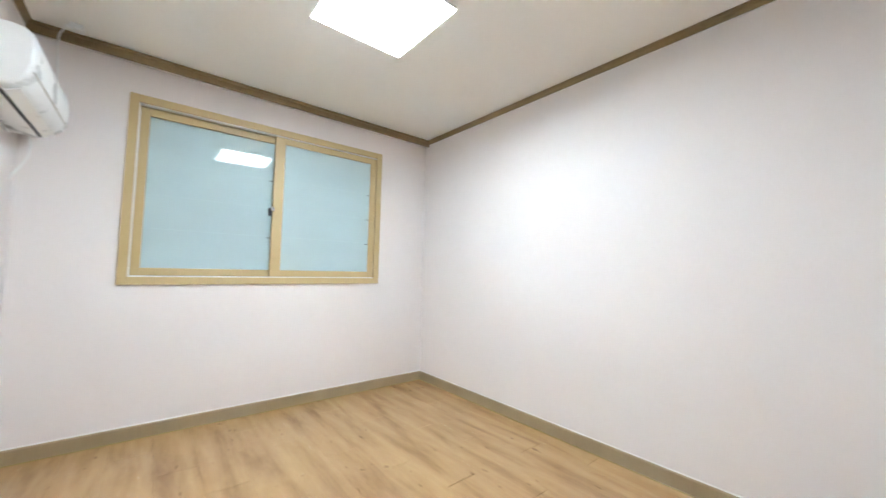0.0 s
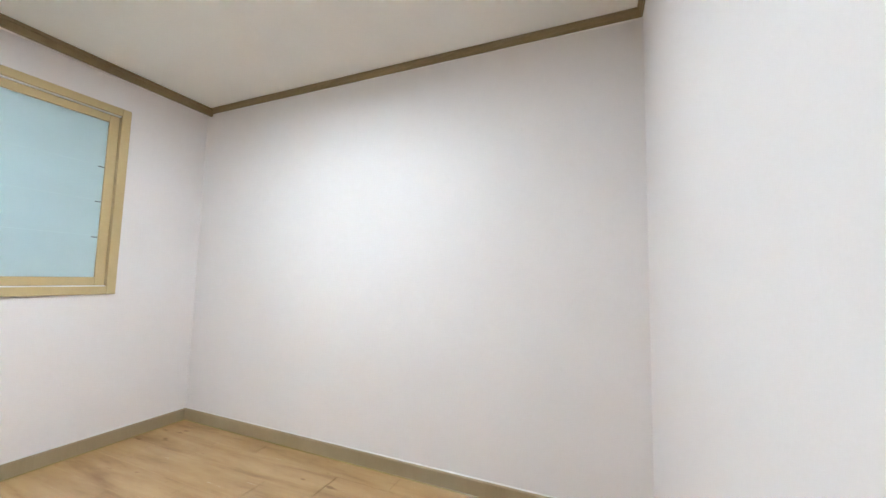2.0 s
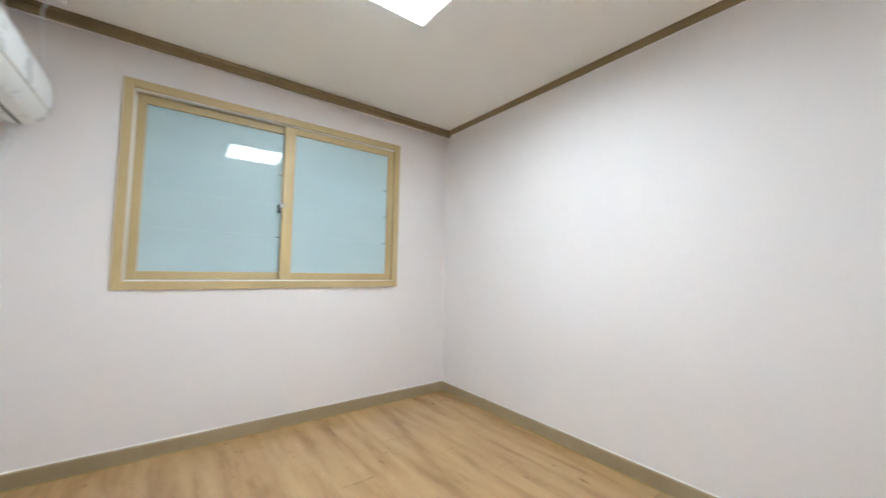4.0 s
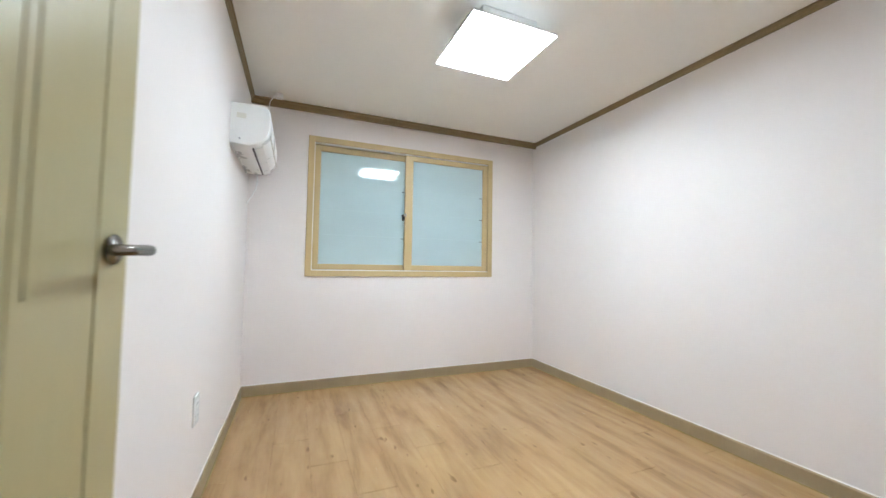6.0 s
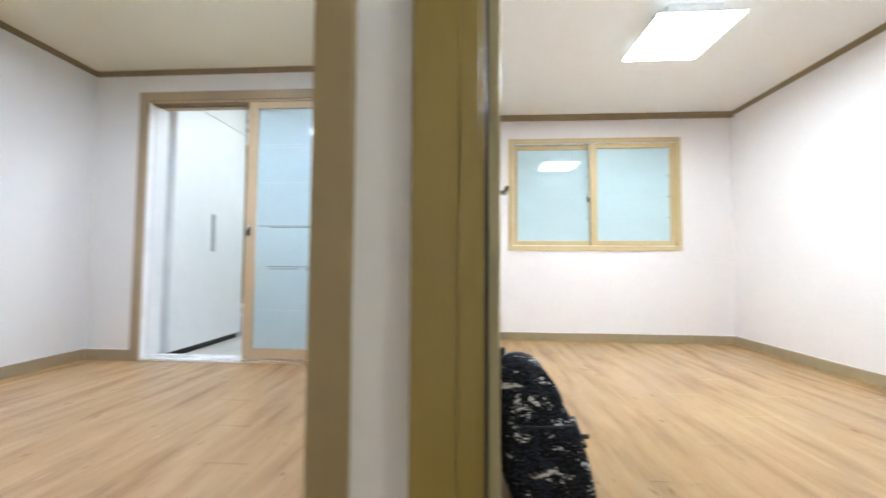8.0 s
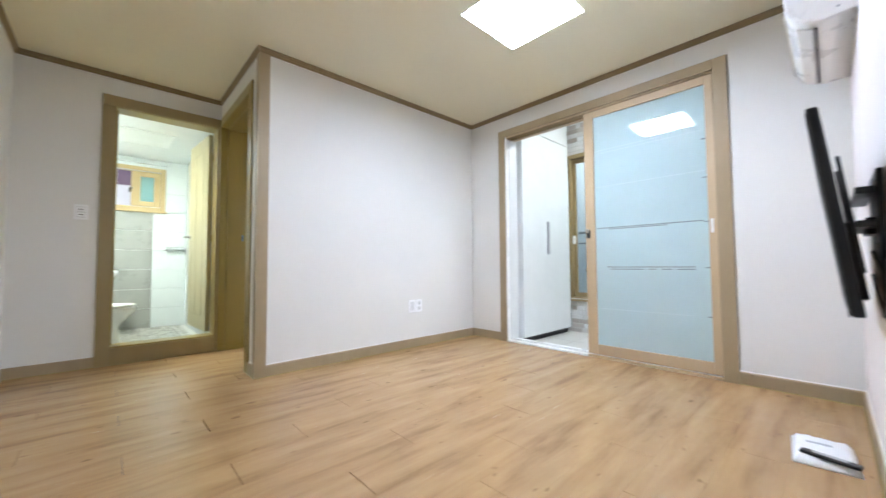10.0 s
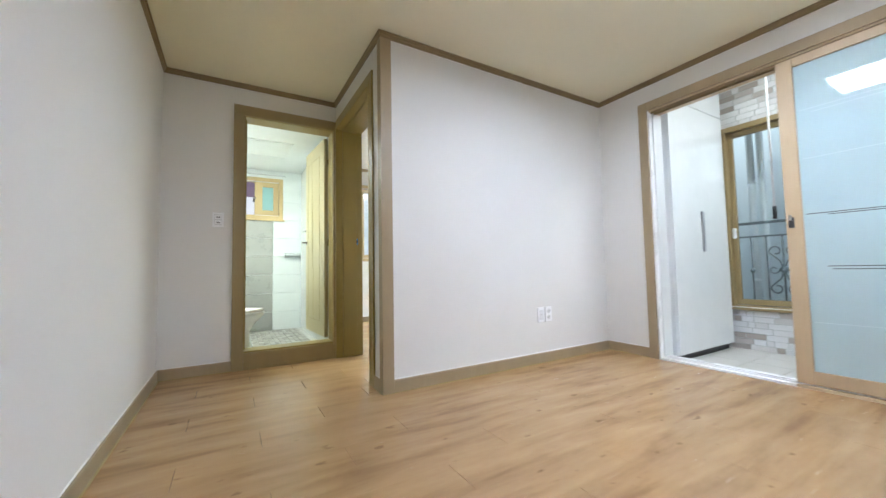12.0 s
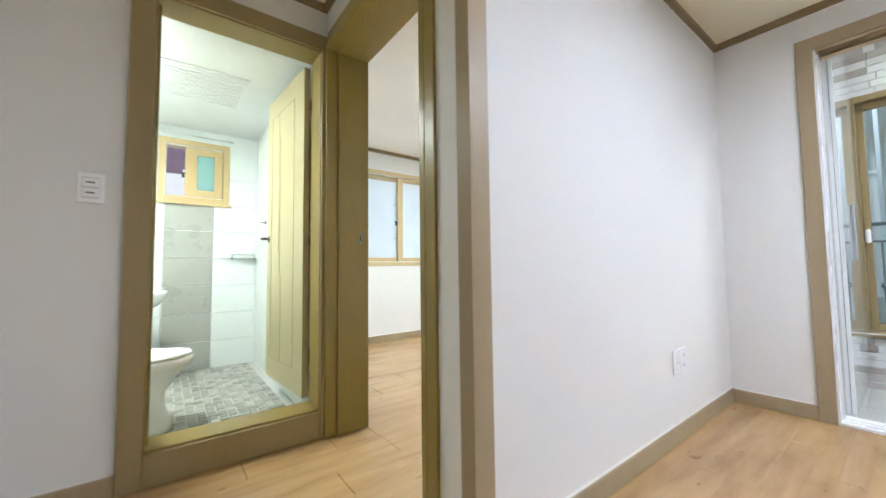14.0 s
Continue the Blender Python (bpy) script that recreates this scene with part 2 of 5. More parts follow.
M_PALE = surface("pale_neighbour_wall", (0.82, 0.83, 0.84), (0.88, 0.89, 0.90), 0.8)
M_GROUND = surface("concrete_yard", (0.28, 0.27, 0.26), (0.40, 0.39, 0.37), 0.9, bump=0.3)
M_LED_BED = emitter("led_diffuser_bedroom", LED_WHITE, LED_BEDROOM)
M_LED_LIV = emitter("led_diffuser_living", LED_COOL, LED_LIVING)
M_LED_DOT = emitter("led_dot", LED_WHITE, 9.0)
M_LED_BATH = emitter("led_diffuser_bath", (0.91, 1.0, 0.97), LED_BATH)
M_LED_KIT = emitter("led_diffuser_utility", (0.86, 0.96, 1.06), LED_KITCHEN)
M_LED_ROOM = emitter("led_diffuser_second_room", LED_WHITE, LED_ROOM)
M_ENTRY_FILL = emitter("entry_fill_diffuser", (0.88, 0.95, 1.02), ENTRY_FILL)


def speckled(name, stops, rough):
    """One tone per loose piece, from its island's or object's own random number."""
    m, n, l, b = material(name)
    g = n.new("ShaderNodeNewGeometry")
    oi = n.new("ShaderNodeObjectInfo")
    s = n.new("ShaderNodeMath")
    l.new(g.outputs["Random Per Island"], s.inputs[0])
    l.new(oi.outputs["Random"], s.inputs[1])
    fr = n.new("ShaderNodeMath")
    fr.operation = 'FRACT'
    l.new(s.outputs[0], fr.inputs[0])
    r = ramp(n, stops)
    r.color_ramp.interpolation = 'CONSTANT'
    l.new(fr.outputs[0], r.inputs[0])
    nz = node(n, "TexNoise", Scale=35.0, Detail=4.0)
    l.new(g.outputs["Position"], nz.inputs["Vector"])
    mx = n.new("ShaderNodeMix")
    mx.data_type, mx.blend_type = 'RGBA', 'MULTIPLY'
    mx.inputs["Factor"].default_value = 0.12
    l.new(r.outputs[0], mx.inputs["A"])
    l.new(nz.outputs[0], mx.inputs["B"])
    l.new(mx.outputs["Result"], b.inputs["Base Color"])
    b.inputs["Roughness"].default_value = rough
    return m


M_BRICK = speckled("mosaic_brick_tile", ((0.0, (0.84, 0.84, 0.83)), (0.45, (0.78, 0.77, 0.76)), (0.68, (0.70, 0.68, 0.65)), (0.80, (0.56, 0.51, 0.47)), (0.93, (0.47, 0.41, 0.36))), 0.35)
M_PEBBLE = speckled("patterned_bath_tile", ((0.0, (0.42, 0.415, 0.365)), (0.3, (0.35, 0.345, 0.30)), (0.55, (0.50, 0.495, 0.445)), (0.8, (0.28, 0.275, 0.245))), 0.3)


# ---- building helpers ----
def link_mesh(name, bm, mat, smooth=False):
    me = bpy.data.meshes.new(name)
    bm.to_mesh(me)
    bm.free()
    if mat:
        me.materials.append(mat)
    if smooth:
        for p in me.polygons:
            p.use_smooth = True
    return new(name, me)


def structure(name, bm, mat, label, category="", kind="structure", smooth=False):
    return tagged(link_mesh(name, bm, mat, smooth), label, category or name.split("_")[0], kind=kind)


def thing(name, label, category, at=(0, 0, 0), turn=0.0, group="", kind=""):
    ob = new(name)
    ob.empty_display_size = 0.1
    ob.matrix_world = pose(*at, 0, 0, turn)
    return tagged(ob, label, category, group, kind)


def part(name, bm, mat, parent, label="", smooth=False):
    """One mesh under a thing or a part; its vertices are in the thing's own space."""
    ob = link_mesh(name, bm, mat, smooth)
    ob.parent = parent
    if label:
        ob["label"] = label
    return ob


def box(x0, x1, y0, y1, z0, z1, bevel=0.0, seg=2, bm=None):
    b = bmesh.new()
    bmesh.ops.create_cube(b, size=1.0)
    bmesh.ops.transform(b, matrix=Matrix.Translation(((x0 + x1) / 2, (y0 + y1) / 2, (z0 + z1) / 2)) @ Matrix.Diagonal((x1 - x0, y1 - y0, z1 - z0, 1)), verts=b.verts)
    if bevel:
        bmesh.ops.bevel(b, geom=b.edges[:], offset=bevel, segments=seg, affect='EDGES', profile=0.5)
    return merge(bm, b)


def merge(bm, b):
    if bm is None:
        return b
    tmp = bpy.data.meshes.new("tmp")
    b.to_mesh(tmp)
    b.free()
    bm.from_mesh(tmp)
    bpy.data.meshes.remove(tmp)
    return bm


def tube(p, q, r, bm=None, seg=14, r2=None, bevel=0.0):
    p, q = Vector(p), Vector(q)
    b = bmesh.new()
    bmesh.ops.create_cone(b, cap_ends=True, segments=seg, radius1=r, radius2=r if r2 is None else r2, depth=(q - p).length)
    if bevel:
        bmesh.ops.bevel(b, geom=[e for e in b.edges if len(e.link_faces) == 2 and any(len(f.verts) > 4 for f in e.link_faces)], offset=bevel, segments=2, affect='EDGES')
    bmesh.ops.transform(b, matrix=Matrix.Translation((p + q) / 2) @ (q - p).to_track_quat('Z', 'Y').to_matrix().to_4x4(), verts=b.verts)
    return merge(bm, b)


def bent(points, r, bm=None, seg=8):
    """A round bar along points."""
    pts = [Vector(p) for p in points]
    b = bmesh.new()
    rings = []
    for i, p in enumerate(pts):
        d = (pts[min(i + 1, len(pts) - 1)] - pts[max(i - 1, 0)]).normalized()
        q = d.to_track_quat('Z', 'Y')
        rings.append([b.verts.new(p + q @ Vector((r * math.cos(a), r * math.sin(a), 0))) for a in [2 * math.pi * k / seg for k in range(seg)]])
    for u, v in zip(rings, rings[1:]):
        for k in range(seg):
            b.faces.new((u[k], u[(k + 1) % seg], v[(k + 1) % seg], v[k]))
    b.faces.new(rings[0][::-1])
    b.faces.new(rings[-1])
    return merge(bm, b)


def sweep(points, profile, closed=False):
    """A mitred strip along a square-cornered line; profile: (distance into the room on the line's left, height)."""
    pts = [Vector(p) for p in points]
    n = len(pts)
    b = bmesh.new()
    rows = []
    for i in range(n):
        dirs = []
        if closed or i > 0:
            dirs.append((pts[i] - pts[i - 1]).normalized())
        if closed or i < n - 1:
            dirs.append((pts[(i + 1) % n] - pts[i]).normalized())
        normals = [Vector((-d.y, d.x)) for d in dirs]
        off = normals[0] if len(normals) == 1 or (normals[0] - normals[1]).length < 0.01 else normals[0] + normals[1]
        rows.append([b.verts.new((pts[i].x + off.x * d, pts[i].y + off.y * d, z)) for d, z in profile])
    m = len(profile)
    for i in range(n if closed else n - 1):
        u, v = rows[i], rows[(i + 1) % n]
        for k in range(m):
            b.faces.new((u[k], u[(k + 1) % m], v[(k + 1) % m], v[k]))
    if not closed:
        b.faces.new(rows[0])
        b.faces.new(rows[-1][::-1])
    bmesh.ops.recalc_face_normals(b, faces=b.faces[:])
    return b


def wall(axis, c0, c1, a0, a1, z0, z1, holes=()):
    """A wall with real openings. axis 'x': it runs along x, between y = c0 and c1; 'y' the other way round."""
    aa = sorted({a0, a1, *[v for h in holes for v in h[:2]]})
    zz = sorted({z0, z1, *[v for h in holes for v in h[2:]]})
    aa, zz = [a for a in aa if a0 <= a <= a1], [z for z in zz if z0 <= z <= z1]
    b = bmesh.new()
    cells = set()
    for i in range(len(aa) - 1):
        for j in range(len(zz) - 1):
            ca, cz = (aa[i] + aa[i + 1]) / 2, (zz[j] + zz[j + 1]) / 2
            if not any(h[0] < ca < h[1] and h[2] < cz < h[3] for h in holes):
                cells.add((i, j))

    def vert(a, c, z):
        return b.verts.new((a, c, z) if axis == 'x' else (c, a, z))

    def quad(*vs):
        b.faces.new([vert(*v) for v in vs])
    for i, j in cells:
        l, r, lo, hi = aa[i], aa[i + 1], zz[j], zz[j + 1]
        quad((l, c0, lo), (r, c0, lo), (r, c0, hi), (l, c0, hi))
        quad((l, c1, lo), (l, c1, hi), (r, c1, hi), (r, c1, lo))
        if (i - 1, j) not in cells:
            quad((l, c0, lo), (l, c0, hi), (l, c1, hi), (l, c1, lo))
        if (i + 1, j) not in cells:
            quad((r, c0, lo), (r, c1, lo), (r, c1, hi), (r, c0, hi))
        if (i, j - 1) not in cells:
            quad((l, c0, lo), (l, c1, lo), (r, c1, lo), (r, c0, lo))
        if (i, j + 1) not in cells:
            quad((l, c0, hi), (r, c0, hi), (r, c1, hi), (l, c1, hi))
    bmesh.ops.remove_doubles(b, verts=b.verts[:], dist=1e-5)
    bmesh.ops.recalc_face_normals(b, faces=b.faces[:])
    return b


# ---- the large structure ----
H = 2.43
BX0, BX1, BY0, BY1 = -0.503, 2.283, -0.305, 2.97      # bedroom
LX0, LX1, LY1 = -3.686, -0.744, 1.86                 # living room
HY0, HY1, HX0, HX1 = -1.79, -0.447, -4.91, 1.60       # hall
RX0, RX1, RY0, RY1 = -7.0, -3.83, -0.22, 2.60        # second room
TX0, TY0, TY1 = -6.84, -1.79, -0.447                  # bathroom
KX0, KX1, KY0, KY1 = -3.75, -0.744, 2.02, 3.20       # utility room
W1 = (-0.054, 1.765, 0.964, 2.186)                   # bedroom window: x0, x1, z0, z1
W2 = (0.42, 2.14, 0.95, 2.17)                        # second room's window: y0, y1, z0, z1
W3 = (-1.235, -0.70, 1.525, 2.09)                    # bathroom window
W4 = (-3.17, -1.35, 0.335, 2.22)                     # utility window
D1 = (-0.50, 0.276, 0.0, 2.165)                      # bedroom door: clear opening
D2 = (-4.87, -3.94, 0.0, 2.165)                      # second room's door
D3 = (-1.215, -0.484, 0.15, 2.15)                    # bathroom door
S1 = (-3.28, -1.295, 0.0, 2.245)                     # sliding door: outer frame
J = 0.03                                             # thickness of the jamb boards

structure("wall_north", wall('x', BY1, BY1 + 0.18, LX1, BX1 + 0.15, 0, H, [W1]), M_WALL_BED, "white papered bedroom wall around the wide window", "wall")
structure("wall_east", wall('y', BX1, BX1 + 0.15, HY1, BY1, 0, H), M_WALL_BED, "plain white papered bedroom wall", "wall")
structure("wall_south", wall('x', HY1, BY0, LX1, BX1, 0, H, [(D1[0] - J, D1[1] + J, 0, D1[3] + J)]), M_WALL, "white papered wall around the bedroom doorway", "wall")
structure("wall_south_return", wall('x', BY0, -0.150, 0.65, BX1, 0, H), M_WALL_BED, "white papered boxed-out wall beside the bedroom door", "wall")
structure("wall_between", wall('y', LX1, BX0, BY0, BY1, 0, H), M_WALL_BED, "white papered wall between bedroom and living room", "wall")
structure("wall_hall_east", wall('y', HX1, HX1 + 0.15, HY0, HY1, 0, H), M_WALL, "plain white papered wall at the end of the hall", "wall")
structure("wall_hall_south", wall('x', HY0 - 0.15, HY0, RX0 - 0.15, HX1 + 0.15, 0, H), M_WALL, "long white papered hall wall", "wall")
structure("wall_hall_west", wall('y', HX0 - 0.15, HX0, HY0, HY1, 0, H, [(D3[0] - J, D3[1] + J, 0, D3[3] + J)]), M_WALL, "white papered wall around the bathroom door", "wall")
structure("wall_room_south", wall('x', HY1, RY0, RX0, LX0, 0, H, [(D2[0] - J, D2[1] + J, 0, D2[3] + J)]), M_WALL, "white papered wall around the second room's doorway", "wall")
structure("wall_living_west", wall('y', RX1, LX0, RY0, LY1 + 0.16, 0, H), M_WALL, "plain white papered living room wall", "wall")
structure("wall_living_north", wall('x', LY1, KY0, LX0, LX1, 0, H, [(S1[0] + 0.012, S1[1] - 0.012, 0, S1[3] - 0.012)]), M_WALL, "white papered wall around the sliding glass door", "wall")
structure("wall_room_west", wall('y', RX0 - 0.15, RX0, HY0, RY1 + 0.15, 0, H, [W2, W3]), M_WALL, "white papered wall with the second room's window", "wall")
structure("wall_room_north", wall('x', RY1, RY1 + 0.15, RX0, KX0 - 0.15, 0, H), M_WALL, "plain white papered wall of the second room", "wall")
structure("wall_utility_west", wall('y', KX0 - 0.15, KX0, KY0, KY1 + 0.15, -0.2, 2.75), M_WALL, "plain white wall of the utility room", "wall")
structure("wall_utility_north", wall('x', KY1, KY1 + 0.15, KX0, LX1, -0.2, 2.75, [W4]), M_GROUT, "tiled utility room wall around the window", "wall")
structure("wall_bath_west", wall('y', RX0, TX0, TY0, TY1, 0, H, [W3]), M_TILE_W, "white tiled bathroom wall with a small window", "wall")
structure("wall_bath_lining", wall('x', TY1 - 0.012, TY1 - 0.002, TX0, HX0 - 0.15, 0, 2.25), M_TILE_W, "white tiled bathroom side wall", "wall")
structure("wall_bath_south", wall('x', TY0 + 0.002, TY0 + 0.012, TX0, HX0 - 0.15, 0, 2.25), M_TILE_W, "white tiled bathroom side wall", "wall")
structure("wall_bath_front", wall('y', HX0 - 0.162, HX0 - 0.152, TY0, TY1, 0, 2.25, [(D3[0] - J, D3[1] + J, 0, D3[3] + J)]), M_TILE_W, "white tiled bathroom wall around the door", "wall")

structure("ceiling_bedroom", box(LX1, BX1 + 0.15, HY1, BY1 + 0.18, H, H + 0.12), M_CEIL_BED, "pale papered bedroom ceiling", "ceiling")
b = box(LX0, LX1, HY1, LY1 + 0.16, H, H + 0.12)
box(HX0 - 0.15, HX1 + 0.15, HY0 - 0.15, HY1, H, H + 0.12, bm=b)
structure("ceiling_living", b, M_CEIL, "papered ceiling of living room and hall, warm floor bounce tinted into its colour", "ceiling")
structure("ceiling_room", box(RX0 - 0.15, LX0, HY1, RY1 + 0.15, H, H + 0.12), M_CEIL_BED, "pale papered ceiling of the second room", "ceiling")
structure("ceiling_bathroom", box(TX0, HX0 - 0.15, TY0, TY1, 2.20, 2.24), M_BATH_CEIL, "glossy white bathroom ceiling", "ceiling")
structure("ceiling_bathroom_void", box(RX0 - 0.15, HX0 - 0.15, HY0 - 0.15, HY1, H + 0.005, H + 0.12), M_CEIL, "plain slab above the bathroom", "ceiling")
b = box(LX1, LX1 + 0.14, BY1 + 0.18, KY1 + 0.15, -0.2, 2.75)
box(LX1, LX1 + 0.14, KY0, BY1 + 0.18, H + 0.12, 2.75, bm=b)
structure("wall_utility_east", b, M_WALL, "plain white wall of the utility room", "wall")
structure("wall_utility_south", wall('x', LY1 + 0.02, KY0, KX0 - 0.15, LX1 + 0.14, H + 0.12, 2.75), M_WALL, "white wall above the sliding door", "wall")
structure("ceiling_utility", box(KX0 - 0.15, LX1 + 0.14, LY1 + 0.02, KY1 + 0.15, 2.75, 2.87), M_BATH_CEIL, "white utility room ceiling", "ceiling")

bed_line = [(BX0, BY1 - 0.066), (BX0, BY0), (0.65, BY0), (0.65, -0.150), (BX1, -0.150), (BX1, BY1 - 0.066)]
liv_line = [(HX0, HY0), (HX1, HY0), (HX1, HY1), (LX1, HY1), (LX1, LY1), (LX0, LY1), (LX0, HY1), (HX0, HY1)]
room_line = [(RX0, RY0), (RX1, RY0), (RX1, RY1), (RX0, RY1)]
MOULD = [(0.0, H), (0.0, H - 0.039), (0.009, H - 0.039), (0.011, H - 0.026), (0.016, H - 0.022), (0.019, H - 0.008), (0.028, H - 0.006), (0.028, H)]
BASE = [(0.0, 0.0), (0.011, 0.0), (0.011, 0.078), (0.007, 0.085), (0.0, 0.085)]
for line, name in ((bed_line, "bedroom"), (liv_line, "living"), (room_line, "room")):
    structure("trim_ceiling_" + name, sweep(line, MOULD, name != "bedroom"), M_MOULD, "narrow brown moulding along the ceiling edge", "moulding")
    structure("trim_ceiling_sealant_" + name, sweep(line, [(0.0, H - 0.0392), (0.0035, H - 0.0392), (0.0, H - 0.043)], name != "bedroom"), M_CAULK, "thin pale sealant line under the moulding", "sealant")
structure("trim_ceiling_north", box(BX0 + 0.001, BX1 - 0.001, BY1 - 0.064, BY1 - 0.0405, H - 0.060, H - 0.001, 0.004), M_MOULD, "deep brown moulding on the boxed ceiling edge above the window", "moulding")
structure("trim_ceiling_north_lip", box(BX0 + 0.001, BX1 - 0.001, BY1 - 0.078, BY1 - 0.0645, H - 0.022, H - 0.001, 0.004), M_MOULD, "narrow brown upper lip of the deep moulding", "moulding")
structure("wall_north_soffit", box(BX0, BX1, BY1 - 0.04, BY1 - 0.001, H - 0.050, H - 0.001), M_WALL_BED, "white papered strip between deep moulding and wall", "wall")
BEAD = [(0.0, 0.0845), (0.004, 0.0845), (0.0035, 0.0885), (0.0, 0.0905)]
FOOT = [(0.0108, 0.0), (0.0165, 0.0), (0.0108, 0.005)]
runs = {
    "bedroom": [(0.362, BY0), (0.65, BY0), (0.65, -0.150), (BX1, -0.150), (BX1, BY1), (BX0, BY1), (BX0, BY0 + 0.02)],
    "hall": [(HX0, D3[0] - 0.09), (HX0, HY0), (HX1, HY0), (HX1, HY1), (0.332, HY1)],
    "living": [(-0.602, HY1), (LX1, HY1), (LX1, LY1), (S1[1], LY1)],
    "corner": [(S1[0], LY1), (LX0, LY1), (LX0, HY1), (-3.865, HY1)],
    "room": [(-3.87, RY0), (RX1, RY0), (RX1, RY1), (RX0, RY1), (RX0, RY0), (-4.95, RY0)],
}
for name, line in runs.items():
    structure("baseboard_" + name, sweep(line, BASE), M_TRIM, "low taupe skirting board along the wall", "baseboard")
    structure("trim_sealant_" + name, sweep(line, BEAD), M_CAULK, "thin white sealant bead on the skirting", "sealant")
    structure("trim_floor_sealant_" + name, sweep(line, FOOT), M_FRAME, "thin ochre sealant line at the skirting's foot", "sealant")

# corner guards on the two outer wall corners
for cx, s, name in ((LX1, 1, "east"), (LX0, -1, "west")):
    b = bmesh.new()
    ring = [(cx - 0.013 * s, HY1 - 0.013), (cx + 0.048 * s, HY1 - 0.013), (cx + 0.051 * s, HY1 - 0.010), (cx + 0.051 * s, HY1), (cx, HY1), (cx, HY1 + 0.066), (cx - 0.010 * s, HY1 + 0.066), (cx - 0.013 * s, HY1 + 0.063)]
    lo = [b.verts.new((x, y, 0.0)) for x, y in ring]
    hi = [b.verts.new((x, y, H - 0.04)) for x, y in ring]
    for k in range(8):
        b.faces.new((lo[k], lo[(k + 1) % 8], hi[(k + 1) % 8], hi[k]))
    b.faces.new(lo)
    b.faces.new(hi)
    bmesh.ops.recalc_face_normals(b, faces=b.faces[:])
    structure("trim_corner_" + name, b, M_CASING if name == "east" else M_TRIM, "full-height taupe corner guard on the wall's edge", "corner guard")


# ---- door frames, doors and windows ----
def door_frame(name, label, opening, y_front, y_back, trim=0.085, sides=(1, 1), back_trim=0.06, proud=0.014, trim_right=0.0):
    """A doorway's lining in a wall along x: jamb boards with a stop, and flat casings on both faces."""
    x0, x1, z0, z1 = opening
    f = thing(name, label, "door frame", kind="structure")
    for nm, a, c in (("jamb", x0 - J, x0), ("jamb", x1, x1 + J)):
        part(nm, box(a, c, y_front - proud, y_back + 0.014, 0, z1, 0.0015), M_FRAME, f)
    part("head", box(x0 - J, x1 + J, y_front - proud, y_back + 0.014, z1, z1 + J, 0.0015), M_FRAME, f)
    part("stop", box(x0, x0 + 0.012, y_front + 0.05, y_back - 0.045, 0, z1 - 0.012, 0.002), M_FRAME, f)
    part("stop", box(x0, x1, y_front + 0.05, y_back - 0.045, z1 - 0.012, z1, 0.002), M_FRAME, f)
    for y0, y1, w, v, nm in ((y_front - proud + 0.002, y_front + 0.003, trim, trim_right or trim, "casing"), (y_back - 0.003, y_back + 0.012, back_trim, back_trim, "inner_casing")):
        if sides[0]:
            part(nm, box(x0 - w, x0 - J, y0, y1, 0, z1 + J, 0.001), M_FRAME, f)
        if sides[1]:
            part(nm, box(x1 + J, x1 + v, y0, y1, 0, z1 + J, 0.001), M_FRAME, f)
        part(nm, box(x0 - (w if sides[0] else 0.0), x1 + (v if sides[1] else 0.0), y0, y1, z1 + J, z1 + w, 0.001), M_FRAME, f)
    return f


def lever(parent, u, z, side, reach=-1):
    """A lever handle on a leaf that lies along local x; side: the face that it stands on."""
    y = side * 0.02
    rose = part("handle", tube((u, y, z), (u, y + side * 0.008, z), 0.026, seg=24, bevel=0.003), M_HANDLE, parent, "steel handle rose", True)
    b = tube((u, y, z), (u, y + side * 0.05, z), 0.009)
    tube((u - reach * 0.012, y + side * 0.05, z), (u + reach * 0.115, y + side * 0.05, z - 0.004), 0.010, b, r2=0.008, bevel=0.003)
    part("lever", b, M_HANDLE, rose, "steel lever", True)


def leaf(name, label, at, turn, length, z0, z1, face, hinges):
    """A hinged leaf along local x from its hinge, with panel lines as groove-shade strips on the face that shows."""
    d = thing(name, label, "door", at, turn, kind="structure")
    slab = part("door_panel", box(0.004, length, -0.018, 0.018, z0, z1, 0.002), M_LEAF, d)
    y = face * 0.0185

    # a thin raised strip; its darker colour stands for the shade in a groove
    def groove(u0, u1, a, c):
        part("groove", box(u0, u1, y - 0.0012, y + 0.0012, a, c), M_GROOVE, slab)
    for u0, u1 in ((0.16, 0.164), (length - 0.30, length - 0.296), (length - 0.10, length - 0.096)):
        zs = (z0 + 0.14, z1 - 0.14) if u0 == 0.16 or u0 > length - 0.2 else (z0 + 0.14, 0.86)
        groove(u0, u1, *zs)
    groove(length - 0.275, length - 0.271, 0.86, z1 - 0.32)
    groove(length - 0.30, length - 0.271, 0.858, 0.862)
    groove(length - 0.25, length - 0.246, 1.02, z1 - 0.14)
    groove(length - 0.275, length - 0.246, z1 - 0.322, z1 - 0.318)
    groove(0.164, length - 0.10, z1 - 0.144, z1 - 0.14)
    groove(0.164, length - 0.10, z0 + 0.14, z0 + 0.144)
    for z in hinges:
        part("hinge", tube((0.002, -face * 0.021, z - 0.045), (0.002, -face * 0.021, z + 0.045), 0.006), M_STEEL, d, "steel hinge", True)
    return d


# door cream darkened to the shade inside a carved line
M_GROOVE = surface("painted_groove_shade", (0.30, 0.25, 0.13), (0.36, 0.30, 0.16), 0.5)


